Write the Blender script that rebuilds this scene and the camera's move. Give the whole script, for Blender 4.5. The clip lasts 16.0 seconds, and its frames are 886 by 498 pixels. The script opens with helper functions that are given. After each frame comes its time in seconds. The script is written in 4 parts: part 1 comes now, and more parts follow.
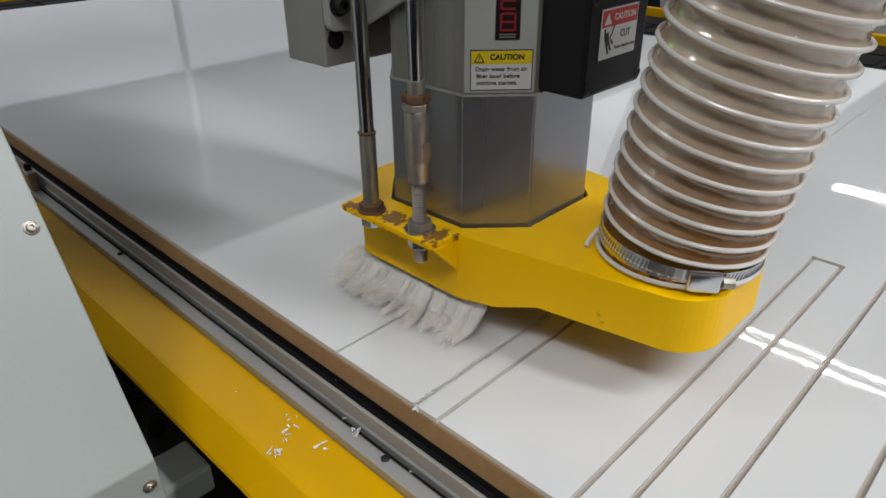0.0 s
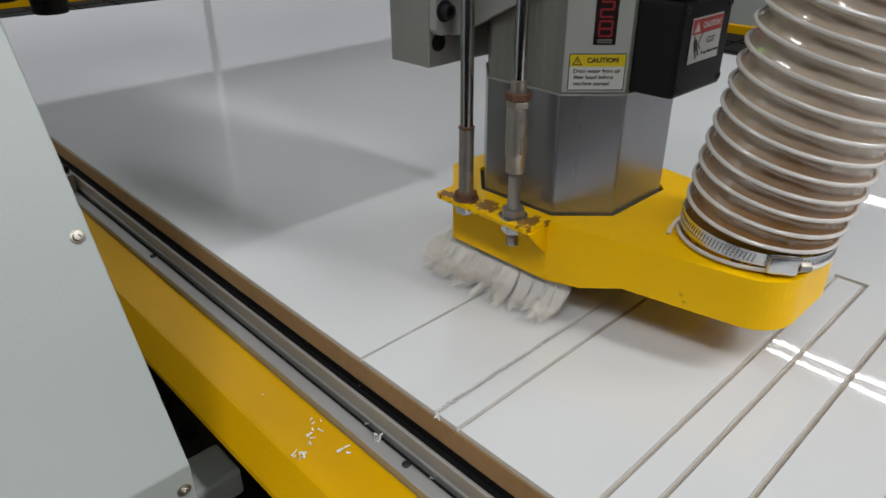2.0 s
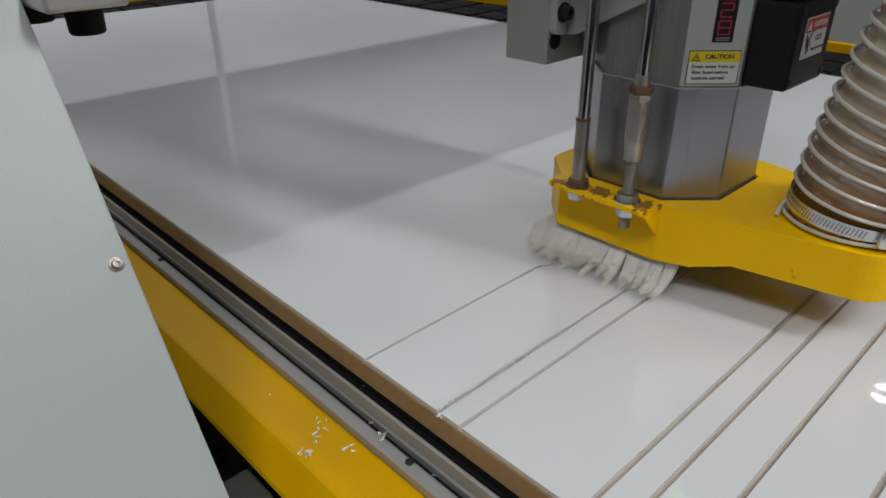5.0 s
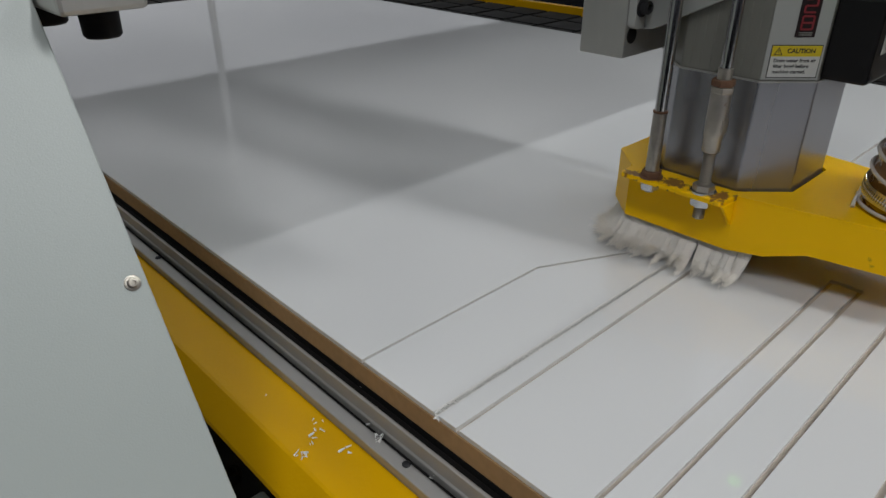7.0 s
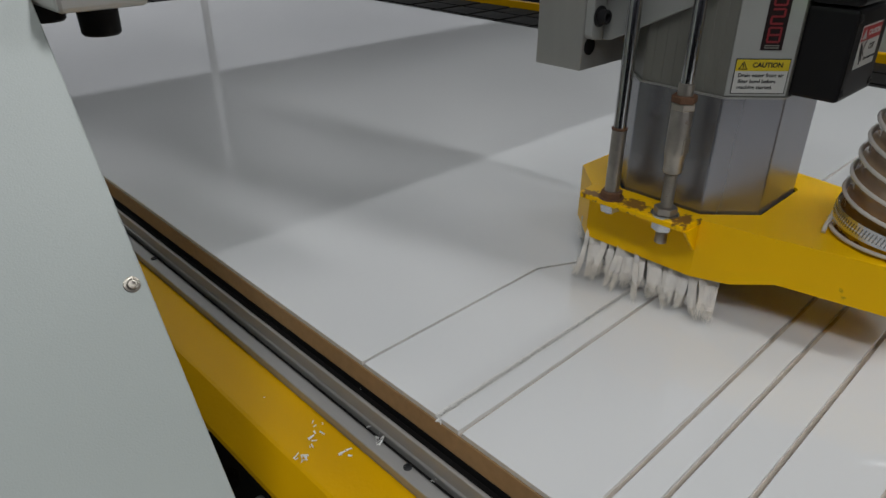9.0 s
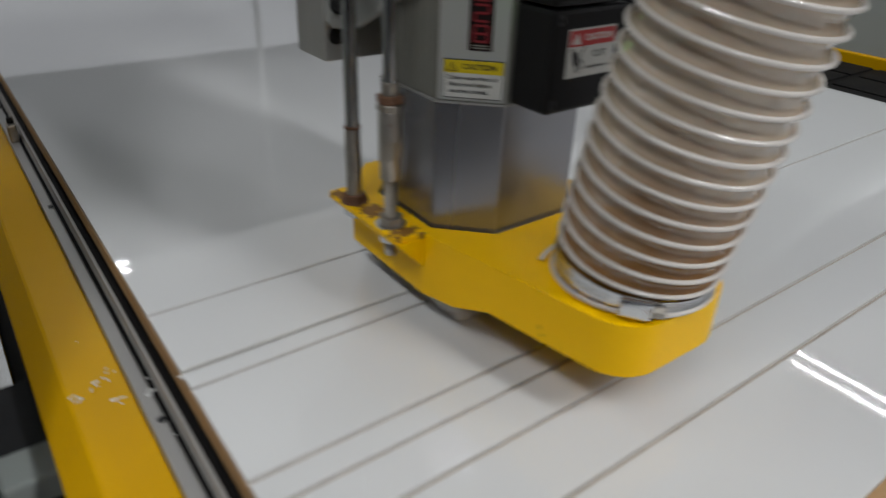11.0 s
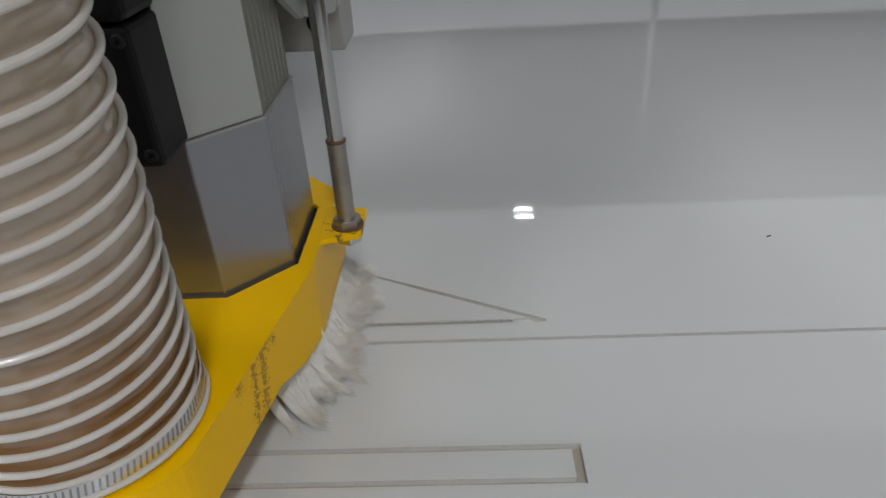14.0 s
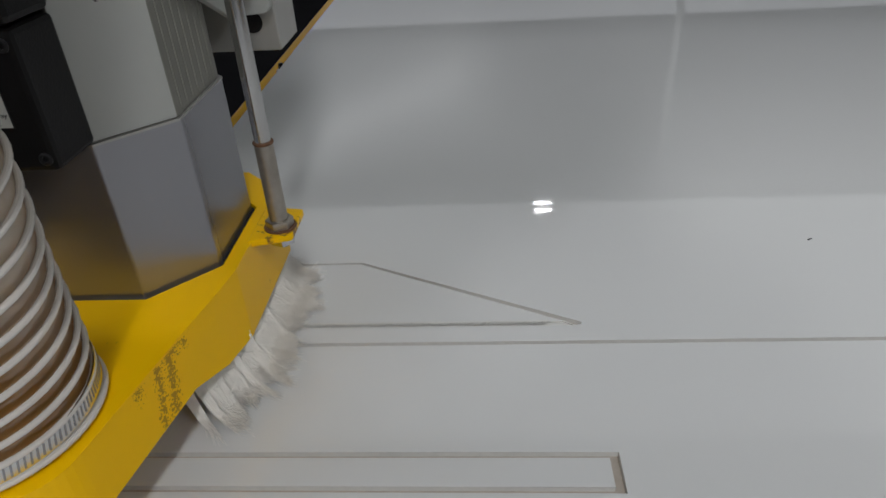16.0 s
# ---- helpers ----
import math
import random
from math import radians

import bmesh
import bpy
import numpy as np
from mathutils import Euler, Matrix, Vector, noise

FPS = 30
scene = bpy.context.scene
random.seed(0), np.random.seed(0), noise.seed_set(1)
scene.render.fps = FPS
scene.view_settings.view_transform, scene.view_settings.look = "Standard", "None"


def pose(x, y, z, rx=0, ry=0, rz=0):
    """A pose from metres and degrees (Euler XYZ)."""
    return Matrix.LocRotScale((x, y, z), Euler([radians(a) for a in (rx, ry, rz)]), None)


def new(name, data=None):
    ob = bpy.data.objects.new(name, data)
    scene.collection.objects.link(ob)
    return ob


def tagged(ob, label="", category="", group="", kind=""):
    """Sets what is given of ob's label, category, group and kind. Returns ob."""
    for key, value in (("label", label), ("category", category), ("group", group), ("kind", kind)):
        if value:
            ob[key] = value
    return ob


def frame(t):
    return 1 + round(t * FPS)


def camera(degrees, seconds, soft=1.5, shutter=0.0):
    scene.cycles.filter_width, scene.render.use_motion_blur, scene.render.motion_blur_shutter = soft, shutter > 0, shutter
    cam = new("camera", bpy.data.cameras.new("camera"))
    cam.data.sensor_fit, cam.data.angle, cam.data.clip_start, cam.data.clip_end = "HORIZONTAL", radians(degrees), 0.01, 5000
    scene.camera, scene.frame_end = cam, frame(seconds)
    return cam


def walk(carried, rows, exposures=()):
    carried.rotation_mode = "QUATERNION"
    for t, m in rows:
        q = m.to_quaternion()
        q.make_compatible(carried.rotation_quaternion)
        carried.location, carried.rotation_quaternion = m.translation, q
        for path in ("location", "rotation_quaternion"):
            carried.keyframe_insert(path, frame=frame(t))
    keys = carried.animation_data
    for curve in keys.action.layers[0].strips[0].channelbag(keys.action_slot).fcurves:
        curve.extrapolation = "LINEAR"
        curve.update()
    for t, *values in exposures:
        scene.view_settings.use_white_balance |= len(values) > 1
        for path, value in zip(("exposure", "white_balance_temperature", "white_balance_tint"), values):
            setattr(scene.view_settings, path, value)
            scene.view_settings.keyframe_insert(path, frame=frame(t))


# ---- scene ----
cam = camera(65.92, 16.0, 1.5, 0.4)
PATH = [
    (0.0, pose(-0.2442, -0.2459, 0.3185, 61.46, 0.57, -45.89)),
    (0.5, pose(-0.2540, -0.2448, 0.3221, 61.41, 0.17, -46.14)),
    (1.0, pose(-0.2532, -0.2517, 0.3277, 61.95, 0.68, -45.56)),
    (1.5, pose(-0.2538, -0.2533, 0.3281, 61.98, 0.53, -44.35)),
    (2.0, pose(-0.2507, -0.2501, 0.3298, 61.76, 0.39, -43.70)),
    (2.5, pose(-0.2540, -0.2589, 0.3289, 62.00, 0.66, -42.91)),
    (3.0, pose(-0.2559, -0.2638, 0.3299, 62.06, 0.76, -43.14)),
    (3.5, pose(-0.2572, -0.2646, 0.3311, 62.19, 0.71, -43.08)),
    (4.0, pose(-0.2593, -0.2676, 0.3320, 62.32, 0.72, -42.95)),
    (4.5, pose(-0.2590, -0.2663, 0.3332, 62.34, 0.70, -43.37)),
    (5.0, pose(-0.2590, -0.2598, 0.3375, 61.99, 0.57, -43.54)),
    (7.5, pose(-0.2547, -0.2549, 0.3356, 61.88, 0.01, -43.45)),
    (8.0, pose(-0.2576, -0.2479, 0.3342, 61.92, -0.24, -43.78)),
    (10.3, pose(-0.2575, -0.2651, 0.3355, 62.06, 0.08, -43.81)),
    (10.5, pose(-0.2453, -0.2821, 0.3349, 62.17, 0.57, -43.22)),
    (10.7, pose(-0.2071, -0.3157, 0.3352, 61.55, 0.62, -43.37)),
    (11.0, pose(-0.0863, -0.4042, 0.3339, 60.60, -1.87, -36.23)),
    (11.2, pose(-0.0124, -0.4490, 0.3352, 59.39, -1.82, -32.22)),
    (11.5, pose(0.0254, -0.5083, 0.3399, 60.37, -0.33, -28.89)),
    (11.8, pose(0.0952, -0.5785, 0.3425, 61.40, -0.64, -24.21)),
    (12.0, pose(0.1438, -0.5647, 0.3372, 60.10, -0.12, -18.96)),
    (12.3, pose(0.2952, -0.4387, 0.3097, 58.02, -1.55, -6.38)),
    (12.5, pose(0.3337, -0.4024, 0.3137, 57.70, -1.05, -2.88)),
    (13.0, pose(0.3505, -0.3989, 0.3245, 58.84, 2.30, 0.55)),
    (13.5, pose(0.3430, -0.3979, 0.3260, 58.36, 3.37, 0.97)),
    (14.0, pose(0.3409, -0.3948, 0.3240, 58.30, 2.90, 0.99)),
    (14.5, pose(0.3381, -0.3898, 0.3233, 57.83, 2.78, 1.47)),
    (15.0, pose(0.3326, -0.3861, 0.3223, 58.08, 2.90, 2.03)),
    (15.5, pose(0.3305, -0.3840, 0.3209, 57.93, 2.77, 2.54)),
    (16.0, pose(0.3288, -0.3849, 0.3246, 57.79, 3.07, 2.62)),
]
EXPOSURE = [(0, 0.25), (5, -0.03), (8, -0.2), (10.5, -0.2), (11.4, -0.12), (12, -0.25), (12.7, -0.3), (14, -0.3), (16, -0.28)]
walk(cam, PATH, EXPOSURE)
# travel of the spindle across and along the table
HEAD = [
    (0.0, -0.0000, 0.0000),
    (0.5, 0.0184, 0.0000),
    (1.0, 0.0366, 0.0000),
    (1.5, 0.0550, 0.0000),
    (2.0, 0.0716, -0.0072),
    (2.5, 0.0887, -0.0146),
    (3.0, 0.1060, -0.0217),
    (3.5, 0.1234, -0.0289),
    (4.0, 0.1403, -0.0362),
    (4.5, 0.1574, -0.0437),
    (5.0, 0.1750, -0.0520),
    (7.05, 0.2453, -0.0867),
    (7.5, 0.2284, -0.0867),
    (8.0, 0.2093, -0.0867),
    (10.5, 0.1199, -0.0867),
    (11.0, 0.0978, -0.0867),
    (11.5, 0.0758, -0.0867),
    (12.0, 0.0548, -0.0867),
    (12.5, 0.0342, -0.0867),
    (13.0, 0.0146, -0.0867),
    (13.5, -0.0037, -0.0867),
    (14.0, -0.0213, -0.0867),
    (14.5, -0.0396, -0.0867),
    (15.0, -0.0572, -0.0867),
    (15.5, -0.0754, -0.0867),
    (16.0, -0.0934, -0.0867),
]

# ---------------------------------------------------------------- light
world = bpy.data.worlds.new("hall_air")
scene.world = world
world.use_nodes = True
world.node_tree.nodes["Background"].inputs[0].default_value = (0.80, 0.88, 1.0, 1)
world.node_tree.nodes["Background"].inputs[1].default_value = 0.05
LAMP_POWER = 29.0
ROOF_GLOW = 0.65
WALL_GLOW = 0.26
TAU = 2 * math.pi


# ---------------------------------------------------------------- materials
def material(name, colour, rough=0.5, metal=0.0, spread=0.12, scale=30.0, bump=0.0, bump_scale=300.0, stain=None,
             stain_amount=0.0, stain_scale=8.0, coat=0.0, sheen_random=0.0, rough_spread=0.12, stretch=(1, 1, 1)):
    m = bpy.data.materials.new(name)
    m.use_nodes = True
    n, l = m.node_tree.nodes, m.node_tree.links
    b = n["Principled BSDF"]
    b.inputs["Metallic"].default_value = metal
    b.inputs["Coat Weight"].default_value = coat
    b.inputs["Coat Roughness"].default_value = 0.08
    tc = n.new("ShaderNodeTexCoord")
    mp = n.new("ShaderNodeMapping")
    mp.inputs["Scale"].default_value = stretch
    l.new(tc.outputs["Object"], mp.inputs["Vector"])

    def noise_tex(s, d=6.0):
        t = n.new("ShaderNodeTexNoise")
        t.inputs["Scale"].default_value = s
        t.inputs["Detail"].default_value = d
        l.new(mp.outputs["Vector"], t.inputs["Vector"])
        return t.outputs["Fac"]

    fine, broad = noise_tex(scale), noise_tex(scale / 7)
    mix = n.new("ShaderNodeMath")
    mix.operation = "MULTIPLY_ADD"
    mix.inputs[1].default_value = 0.5
    half = n.new("ShaderNodeMath")
    half.operation = "MULTIPLY"
    half.inputs[1].default_value = 0.5
    l.new(fine, half.inputs[0])
    l.new(broad, mix.inputs[0])
    l.new(half.outputs[0], mix.inputs[2])
    rampm = n.new("ShaderNodeMapRange")
    rampm.inputs[1].default_value, rampm.inputs[2].default_value = 0.25, 0.75
    rampm.inputs[3].default_value, rampm.inputs[4].default_value = 1 - spread, 1 + spread
    l.new(mix.outputs[0], rampm.inputs[0])
    val = n.new("ShaderNodeMix")
    val.data_type, val.blend_type = "RGBA", "MULTIPLY"
    val.inputs["Factor"].default_value = 1
    val.inputs["A"].default_value = (*colour, 1)
    l.new(rampm.outputs[0], val.inputs["B"])
    last = val.outputs["Result"]
    if stain:
        s = noise_tex(stain_scale, 9.0)
        r = n.new("ShaderNodeMapRange")
        r.inputs[1].default_value, r.inputs[2].default_value = 0.72 - stain_amount * 0.3, 0.80 - stain_amount * 0.2
        r.clamp = True
        l.new(s, r.inputs[0])
        st = n.new("ShaderNodeMix")
        st.data_type = "RGBA"
        st.inputs["B"].default_value = (*stain, 1)
        l.new(r.outputs[0], st.inputs["Factor"])
        l.new(last, st.inputs["A"])
        last = st.outputs["Result"]
    l.new(last, b.inputs["Base Color"])
    rr = n.new("ShaderNodeMapRange")
    rr.inputs[1].default_value, rr.inputs[2].default_value = 0.3, 0.7
    rr.inputs[3].default_value, rr.inputs[4].default_value = max(0.02, rough - rough_spread * rough), min(1, rough + rough_spread * rough)
    l.new(broad, rr.inputs[0])
    l.new(rr.outputs[0], b.inputs["Roughness"])
    if bump:
        bp = n.new("ShaderNodeBump")
        bp.inputs["Strength"].default_value = bump
        bp.inputs["Distance"].default_value = 0.0006
        l.new(noise_tex(bump_scale, 3.0), bp.inputs["Height"])
        l.new(bp.outputs["Normal"], b.inputs["Normal"])
    return m


M_SHEET = material("white_plastic_sheet", (0.63, 0.632, 0.628), 0.22, spread=0.012, scale=5, rough_spread=0.25, coat=1.0)
M_SHEET.node_tree.nodes["Principled BSDF"].inputs["Coat Roughness"].default_value = 0.03
M_SHEET.node_tree.nodes["Principled BSDF"].inputs["Specular IOR Level"].default_value = 0.0
M_CUT = material("milled_white_plastic", (0.62, 0.61, 0.585), 0.55, spread=0.08, scale=220, bump=0.4, bump_scale=900)
M_FLOOR_CUT = material("dusty_board_and_cut_shade", (0.44, 0.385, 0.33), 0.85, spread=0.2, scale=160)
M_MDF = material("fibreboard", (0.37, 0.225, 0.105), 0.8, spread=0.18, scale=140, bump=0.3)
M_RUBBER = material("black_rubber", (0.012, 0.011, 0.011), 0.6, spread=0.2, scale=80, bump=0.2)
M_BED = material("black_phenolic_bed", (0.013, 0.0125, 0.0125), 0.55, spread=0.3, scale=60, bump=0.3)
M_ALU = material("milled_aluminium", (0.40, 0.39, 0.375), 0.48, metal=0.55, spread=0.16, scale=60, bump=0.15, stretch=(1, 0.08, 1))
M_ALU_D = material("dull_aluminium", (0.50, 0.49, 0.46), 0.45, metal=0.75, spread=0.14, scale=50, bump=0.12, stretch=(1, 1, 0.12))
M_YELLOW = material("yellow_paint", (0.93, 0.53, 0.0), 0.33, spread=0.05, scale=14, bump=0.10, bump_scale=420,
                    stain=(0.20, 0.10, 0.015), stain_amount=0.04, stain_scale=55)
M_YELLOW_BEAM = material("yellow_orange_peel_paint", (0.64, 0.345, 0.0), 0.24, spread=0.06, scale=9, bump=0.40, bump_scale=330,
                         stain=(0.22, 0.12, 0.02), stain_amount=0.03, stain_scale=40)
M_SLEEVE = material("satin_grey_anodised", (0.31, 0.31, 0.33), 0.27, metal=0.80, spread=0.05, scale=25, bump=0.05, stretch=(1, 1, 0.1))
M_HOUSING = material("grey_green_cast_housing", (0.20, 0.195, 0.170), 0.48, metal=0.15, spread=0.08, scale=40, bump=0.12)
M_FACE = material("pale_grey_label_face", (0.35, 0.355, 0.335), 0.42, spread=0.04, scale=30, bump=0.05)
M_BOX = material("black_moulded_plastic", (0.010, 0.0095, 0.010), 0.42, spread=0.12, scale=60, bump=0.25, bump_scale=700)
M_CHROME = material("polished_steel", (0.50, 0.495, 0.49), 0.16, metal=1.0, spread=0.08, scale=90, stretch=(1, 1, 0.05))
M_STEEL = material("worn_zinc_steel", (0.42, 0.385, 0.335), 0.38, metal=0.9, spread=0.22, scale=120, bump=0.3, bump_scale=600,
                   stain=(0.20, 0.09, 0.03), stain_amount=0.12, stain_scale=90)
M_RUST = material("rusty_steel", (0.15, 0.075, 0.042), 0.75, metal=0.25, spread=0.35, scale=300, bump=0.7, bump_scale=800)
M_ZINC = material("zinc_plate", (0.66, 0.67, 0.68), 0.24, metal=1.0, spread=0.08, scale=150)
M_CASE = material("pale_powder_coat", (0.39, 0.425, 0.405), 0.42, spread=0.035, scale=12, bump=0.2, bump_scale=900)
M_RIB = material("white_hose_spiral", (0.63, 0.59, 0.545), 0.25, spread=0.06, scale=60, coat=0.3)
M_BRISTLE = material("white_bristle", (0.88, 0.85, 0.80), 0.45, spread=0.14, scale=120)
M_CHIP = material("white_swarf", (0.80, 0.80, 0.78), 0.5, spread=0.08, scale=200)
M_WHITE = material("label_white", (0.54, 0.54, 0.51), 0.4, spread=0.02, scale=60)
M_LYELLOW = material("label_yellow", (0.62, 0.47, 0.01), 0.4, spread=0.03, scale=60)
M_LRED = material("label_red", (0.42, 0.03, 0.03), 0.4, spread=0.04, scale=60)
M_INK = material("label_ink", (0.012, 0.012, 0.013), 0.5, spread=0.1, scale=60)
M_DISPLAY = material("dark_display_window", (0.020, 0.012, 0.012), 0.2, spread=0.1, scale=60)
M_DIGIT = material("dull_red_digit", (0.22, 0.012, 0.018), 0.4, spread=0.1, scale=60)
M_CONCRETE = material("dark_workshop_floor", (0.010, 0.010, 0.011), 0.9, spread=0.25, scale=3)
M_WALL = material("pale_hall_wall", (0.33, 0.33, 0.39), 0.8, spread=0.10, scale=1.2)
M_DARK_WALL = material("dark_wall_panel", (0.075, 0.076, 0.088), 0.8, spread=0.25, scale=0.5)
M_DARK_BAND = material("dark_reflection_band", (0.03, 0.03, 0.033), 0.7, spread=0.2, scale=2)
M_CEIL = material("white_hall_ceiling", (0.66, 0.66, 0.66), 0.85, spread=0.06, scale=1.0)
M_POST = material("white_gloss_paint", (0.58, 0.58, 0.58), 0.35, spread=0.04, scale=4)
M_DARK = material("dark_machine_steel", (0.03, 0.03, 0.032), 0.5, metal=0.3, spread=0.3, scale=30, bump=0.2)


def hose_material():
    m = material("dusty_clear_hose", (0.61, 0.50, 0.385), 0.10, spread=0.14, scale=45, coat=1.0, bump=0.3, bump_scale=210,
                 stain=(0.34, 0.20, 0.08), stain_amount=0.2, stain_scale=14, stretch=(0.8, 0.8, 2.6))
    b = m.node_tree.nodes["Principled BSDF"]
    b.inputs["Coat Roughness"].default_value = 0.05
    b.inputs["Coat IOR"].default_value = 1.9
    m.node_tree.nodes["Bump"].inputs["Distance"].default_value = 0.0004
    m.node_tree.links.new(b.inputs["Normal"].links[0].from_socket, b.inputs["Coat Normal"])
    b.inputs["Subsurface Weight"].default_value = 0.25
    b.inputs["Subsurface Radius"].default_value = (0.012, 0.008, 0.005)
    b.inputs["Subsurface Scale"].default_value = 0.5
    # amber dust settles in the lower turns of the hose
    n, l = m.node_tree.nodes, m.node_tree.links
    src = b.inputs["Base Color"].links[0].from_socket
    tc, sep, ns = n.new("ShaderNodeTexCoord"), n.new("ShaderNodeSeparateXYZ"), n.new("ShaderNodeTexNoise")
    ns.inputs["Scale"].default_value = 26
    l.new(tc.outputs["Object"], sep.inputs[0])
    l.new(tc.outputs["Object"], ns.inputs["Vector"])
    add = n.new("ShaderNodeMath")
    add.operation = "MULTIPLY_ADD"
    add.inputs[1].default_value = 0.09
    l.new(ns.outputs["Fac"], add.inputs[0])
    l.new(sep.outputs["Z"], add.inputs[2])
    mr = n.new("ShaderNodeMapRange")
    mr.inputs[1].default_value, mr.inputs[2].default_value = 0.265, 0.165
    mr.inputs[3].default_value, mr.inputs[4].default_value = 0.0, 0.9
    l.new(add.outputs[0], mr.inputs[0])
    mx = n.new("ShaderNodeMix")
    mx.data_type = "RGBA"
    mx.inputs["B"].default_value = (0.27, 0.115, 0.018, 1)
    l.new(mr.outputs[0], mx.inputs["Factor"])
    l.new(src, mx.inputs["A"])
    l.new(mx.outputs["Result"], b.inputs["Base Color"])
    # the wall lets part of the light straight through
    clear, both = n.new("ShaderNodeBsdfTransparent"), n.new("ShaderNodeMixShader")
    clear.inputs["Color"].default_value = (0.95, 0.88, 0.78, 1)
    both.inputs["Fac"].default_value = 0.16
    l.new(b.outputs["BSDF"], both.inputs[1])
    l.new(clear.outputs["BSDF"], both.inputs[2])
    l.new(both.outputs["Shader"], n["Material Output"].inputs["Surface"])
    return m


M_HOSE = hose_material()


def glow_panel_material(name, colour, glow):
    """Evenly glowing panel, added out of view for its light and its reflection."""
    m = material(name, (0.8, 0.8, 0.8), 0.5, spread=0.05, scale=1.5)
    b = m.node_tree.nodes["Principled BSDF"]
    b.inputs["Emission Color"].default_value = (*colour, 1)
    b.inputs["Emission Strength"].default_value = glow
    return m


M_ROOF_GLOW = glow_panel_material("added_roof_glow", (0.94, 0.98, 1.0), ROOF_GLOW)
M_WALL_GLOW = glow_panel_material("added_wall_glow", (0.90, 0.92, 1.0), WALL_GLOW)
for paint, gloss in ((M_YELLOW, 0.15), (M_YELLOW_BEAM, 0.14), (M_BOX, 0.2), (M_RUBBER, 0.15), (M_BED, 0.06), (M_CONCRETE, 0.0), (M_DARK, 0.25)):
    paint.node_tree.nodes["Principled BSDF"].inputs["Specular IOR Level"].default_value = gloss


def stained(base, name, spots, colour, ragged=1.2, scale=220.0, strength=0.85):
    """A copy of a paint with ragged stains: each spot is a centre and the radii of an ellipsoid on the thing."""
    m = base.copy()
    m.name = name
    n, l = m.node_tree.nodes, m.node_tree.links
    b = n["Principled BSDF"]
    tc, ns = n.new("ShaderNodeTexCoord"), n.new("ShaderNodeTexNoise")
    ns.inputs["Scale"].default_value, ns.inputs["Detail"].default_value = scale, 8.0
    l.new(tc.outputs["Object"], ns.inputs["Vector"])
    rag = n.new("ShaderNodeMath")
    rag.operation = "MULTIPLY_ADD"
    rag.inputs[1].default_value, rag.inputs[2].default_value = 4 * ragged, -2 * ragged
    l.new(ns.outputs["Fac"], rag.inputs[0])
    least = None
    for (cx, cy, cz), (ax, ay, az) in spots:
        mp, ln = n.new("ShaderNodeMapping"), n.new("ShaderNodeVectorMath")
        mp.inputs["Location"].default_value = (-cx / ax, -cy / ay, -cz / az)
        mp.inputs["Scale"].default_value = (1 / ax, 1 / ay, 1 / az)
        ln.operation = "LENGTH"
        l.new(tc.outputs["Object"], mp.inputs["Vector"])
        l.new(mp.outputs["Vector"], ln.inputs[0])
        if least is None:
            least = ln.outputs["Value"]
        else:
            mn = n.new("ShaderNodeMath")
            mn.operation = "MINIMUM"
            l.new(least, mn.inputs[0])
            l.new(ln.outputs["Value"], mn.inputs[1])
            least = mn.outputs[0]
    add, mr, mx = n.new("ShaderNodeMath"), n.new("ShaderNodeMapRange"), n.new("ShaderNodeMix")
    l.new(least, add.inputs[0])
    l.new(rag.outputs[0], add.inputs[1])
    mr.inputs[1].default_value, mr.inputs[2].default_value = 1.15, 0.75
    mr.inputs[3].default_value, mr.inputs[4].default_value = 0.0, strength
    l.new(add.outputs[0], mr.inputs[0])
    mx.data_type = "RGBA"
    mx.inputs["B"].default_value = (*colour, 1)
    l.new(b.inputs["Base Color"].links[0].from_socket, mx.inputs["A"])
    l.new(mr.outputs[0], mx.inputs["Factor"])
    l.new(mx.outputs["Result"], b.inputs["Base Color"])
    return m


def flank(u, z):
    """A point on the flank of the dust shoe, u from the spindle's corner to the nose."""
    px, py = 0.0865 - 0.032 * u, -0.045 - 0.181 * u
    return (0.0745 - 0.020 * (-0.112 - py) / 0.114 if u > 0.37 else px), py, z


M_EAR = stained(M_YELLOW, "rusted_yellow_paint", [((-0.100, 0.011, 0.085), (0.010, 0.015, 0.02)), ((-0.098, -0.036, 0.085), (0.012, 0.006, 0.02)),
                                                  ((-0.106, 0.047, 0.085), (0.006, 0.012, 0.02)), ((-0.085, -0.046, 0.085), (0.010, 0.003, 0.02)),
                                                  ((0.1025, 0.0086, 0.085), (0.013, 0.012, 0.02))], (0.17, 0.072, 0.026), 1.0, 170.0, 0.9)
SCRATCH = [(flank(0.445 + 0.05 * ((0.085 - z) / 0.04) ** 2 + o, z), (0.006, w, 0.0042)) for z in (0.081, 0.075, 0.069, 0.063, 0.057, 0.051) for o, w in ((0.0, 0.0030), (0.062, 0.0022))]
SCRATCH += [(flank(0.43, 0.083), (0.006, 0.009, 0.003)), (flank(0.60, 0.082), (0.006, 0.003, 0.004)), (flank(0.36, 0.080), (0.006, 0.002, 0.003))]
M_SKIRT = stained(M_YELLOW, "scratched_yellow_paint", SCRATCH, (0.24, 0.105, 0.014), 2.2, 620.0, 0.7)


def led_material():
    m = bpy.data.materials.new("green_indicator")
    m.use_nodes = True
    b = m.node_tree.nodes["Principled BSDF"]
    b.inputs["Base Color"].default_value = (0.1, 0.5, 0.05, 1)
    b.inputs["Emission Color"].default_value = (0.25, 1.0, 0.08, 1)
    b.inputs["Emission Strength"].default_value = 2.5
    return m


M_LED = led_material()


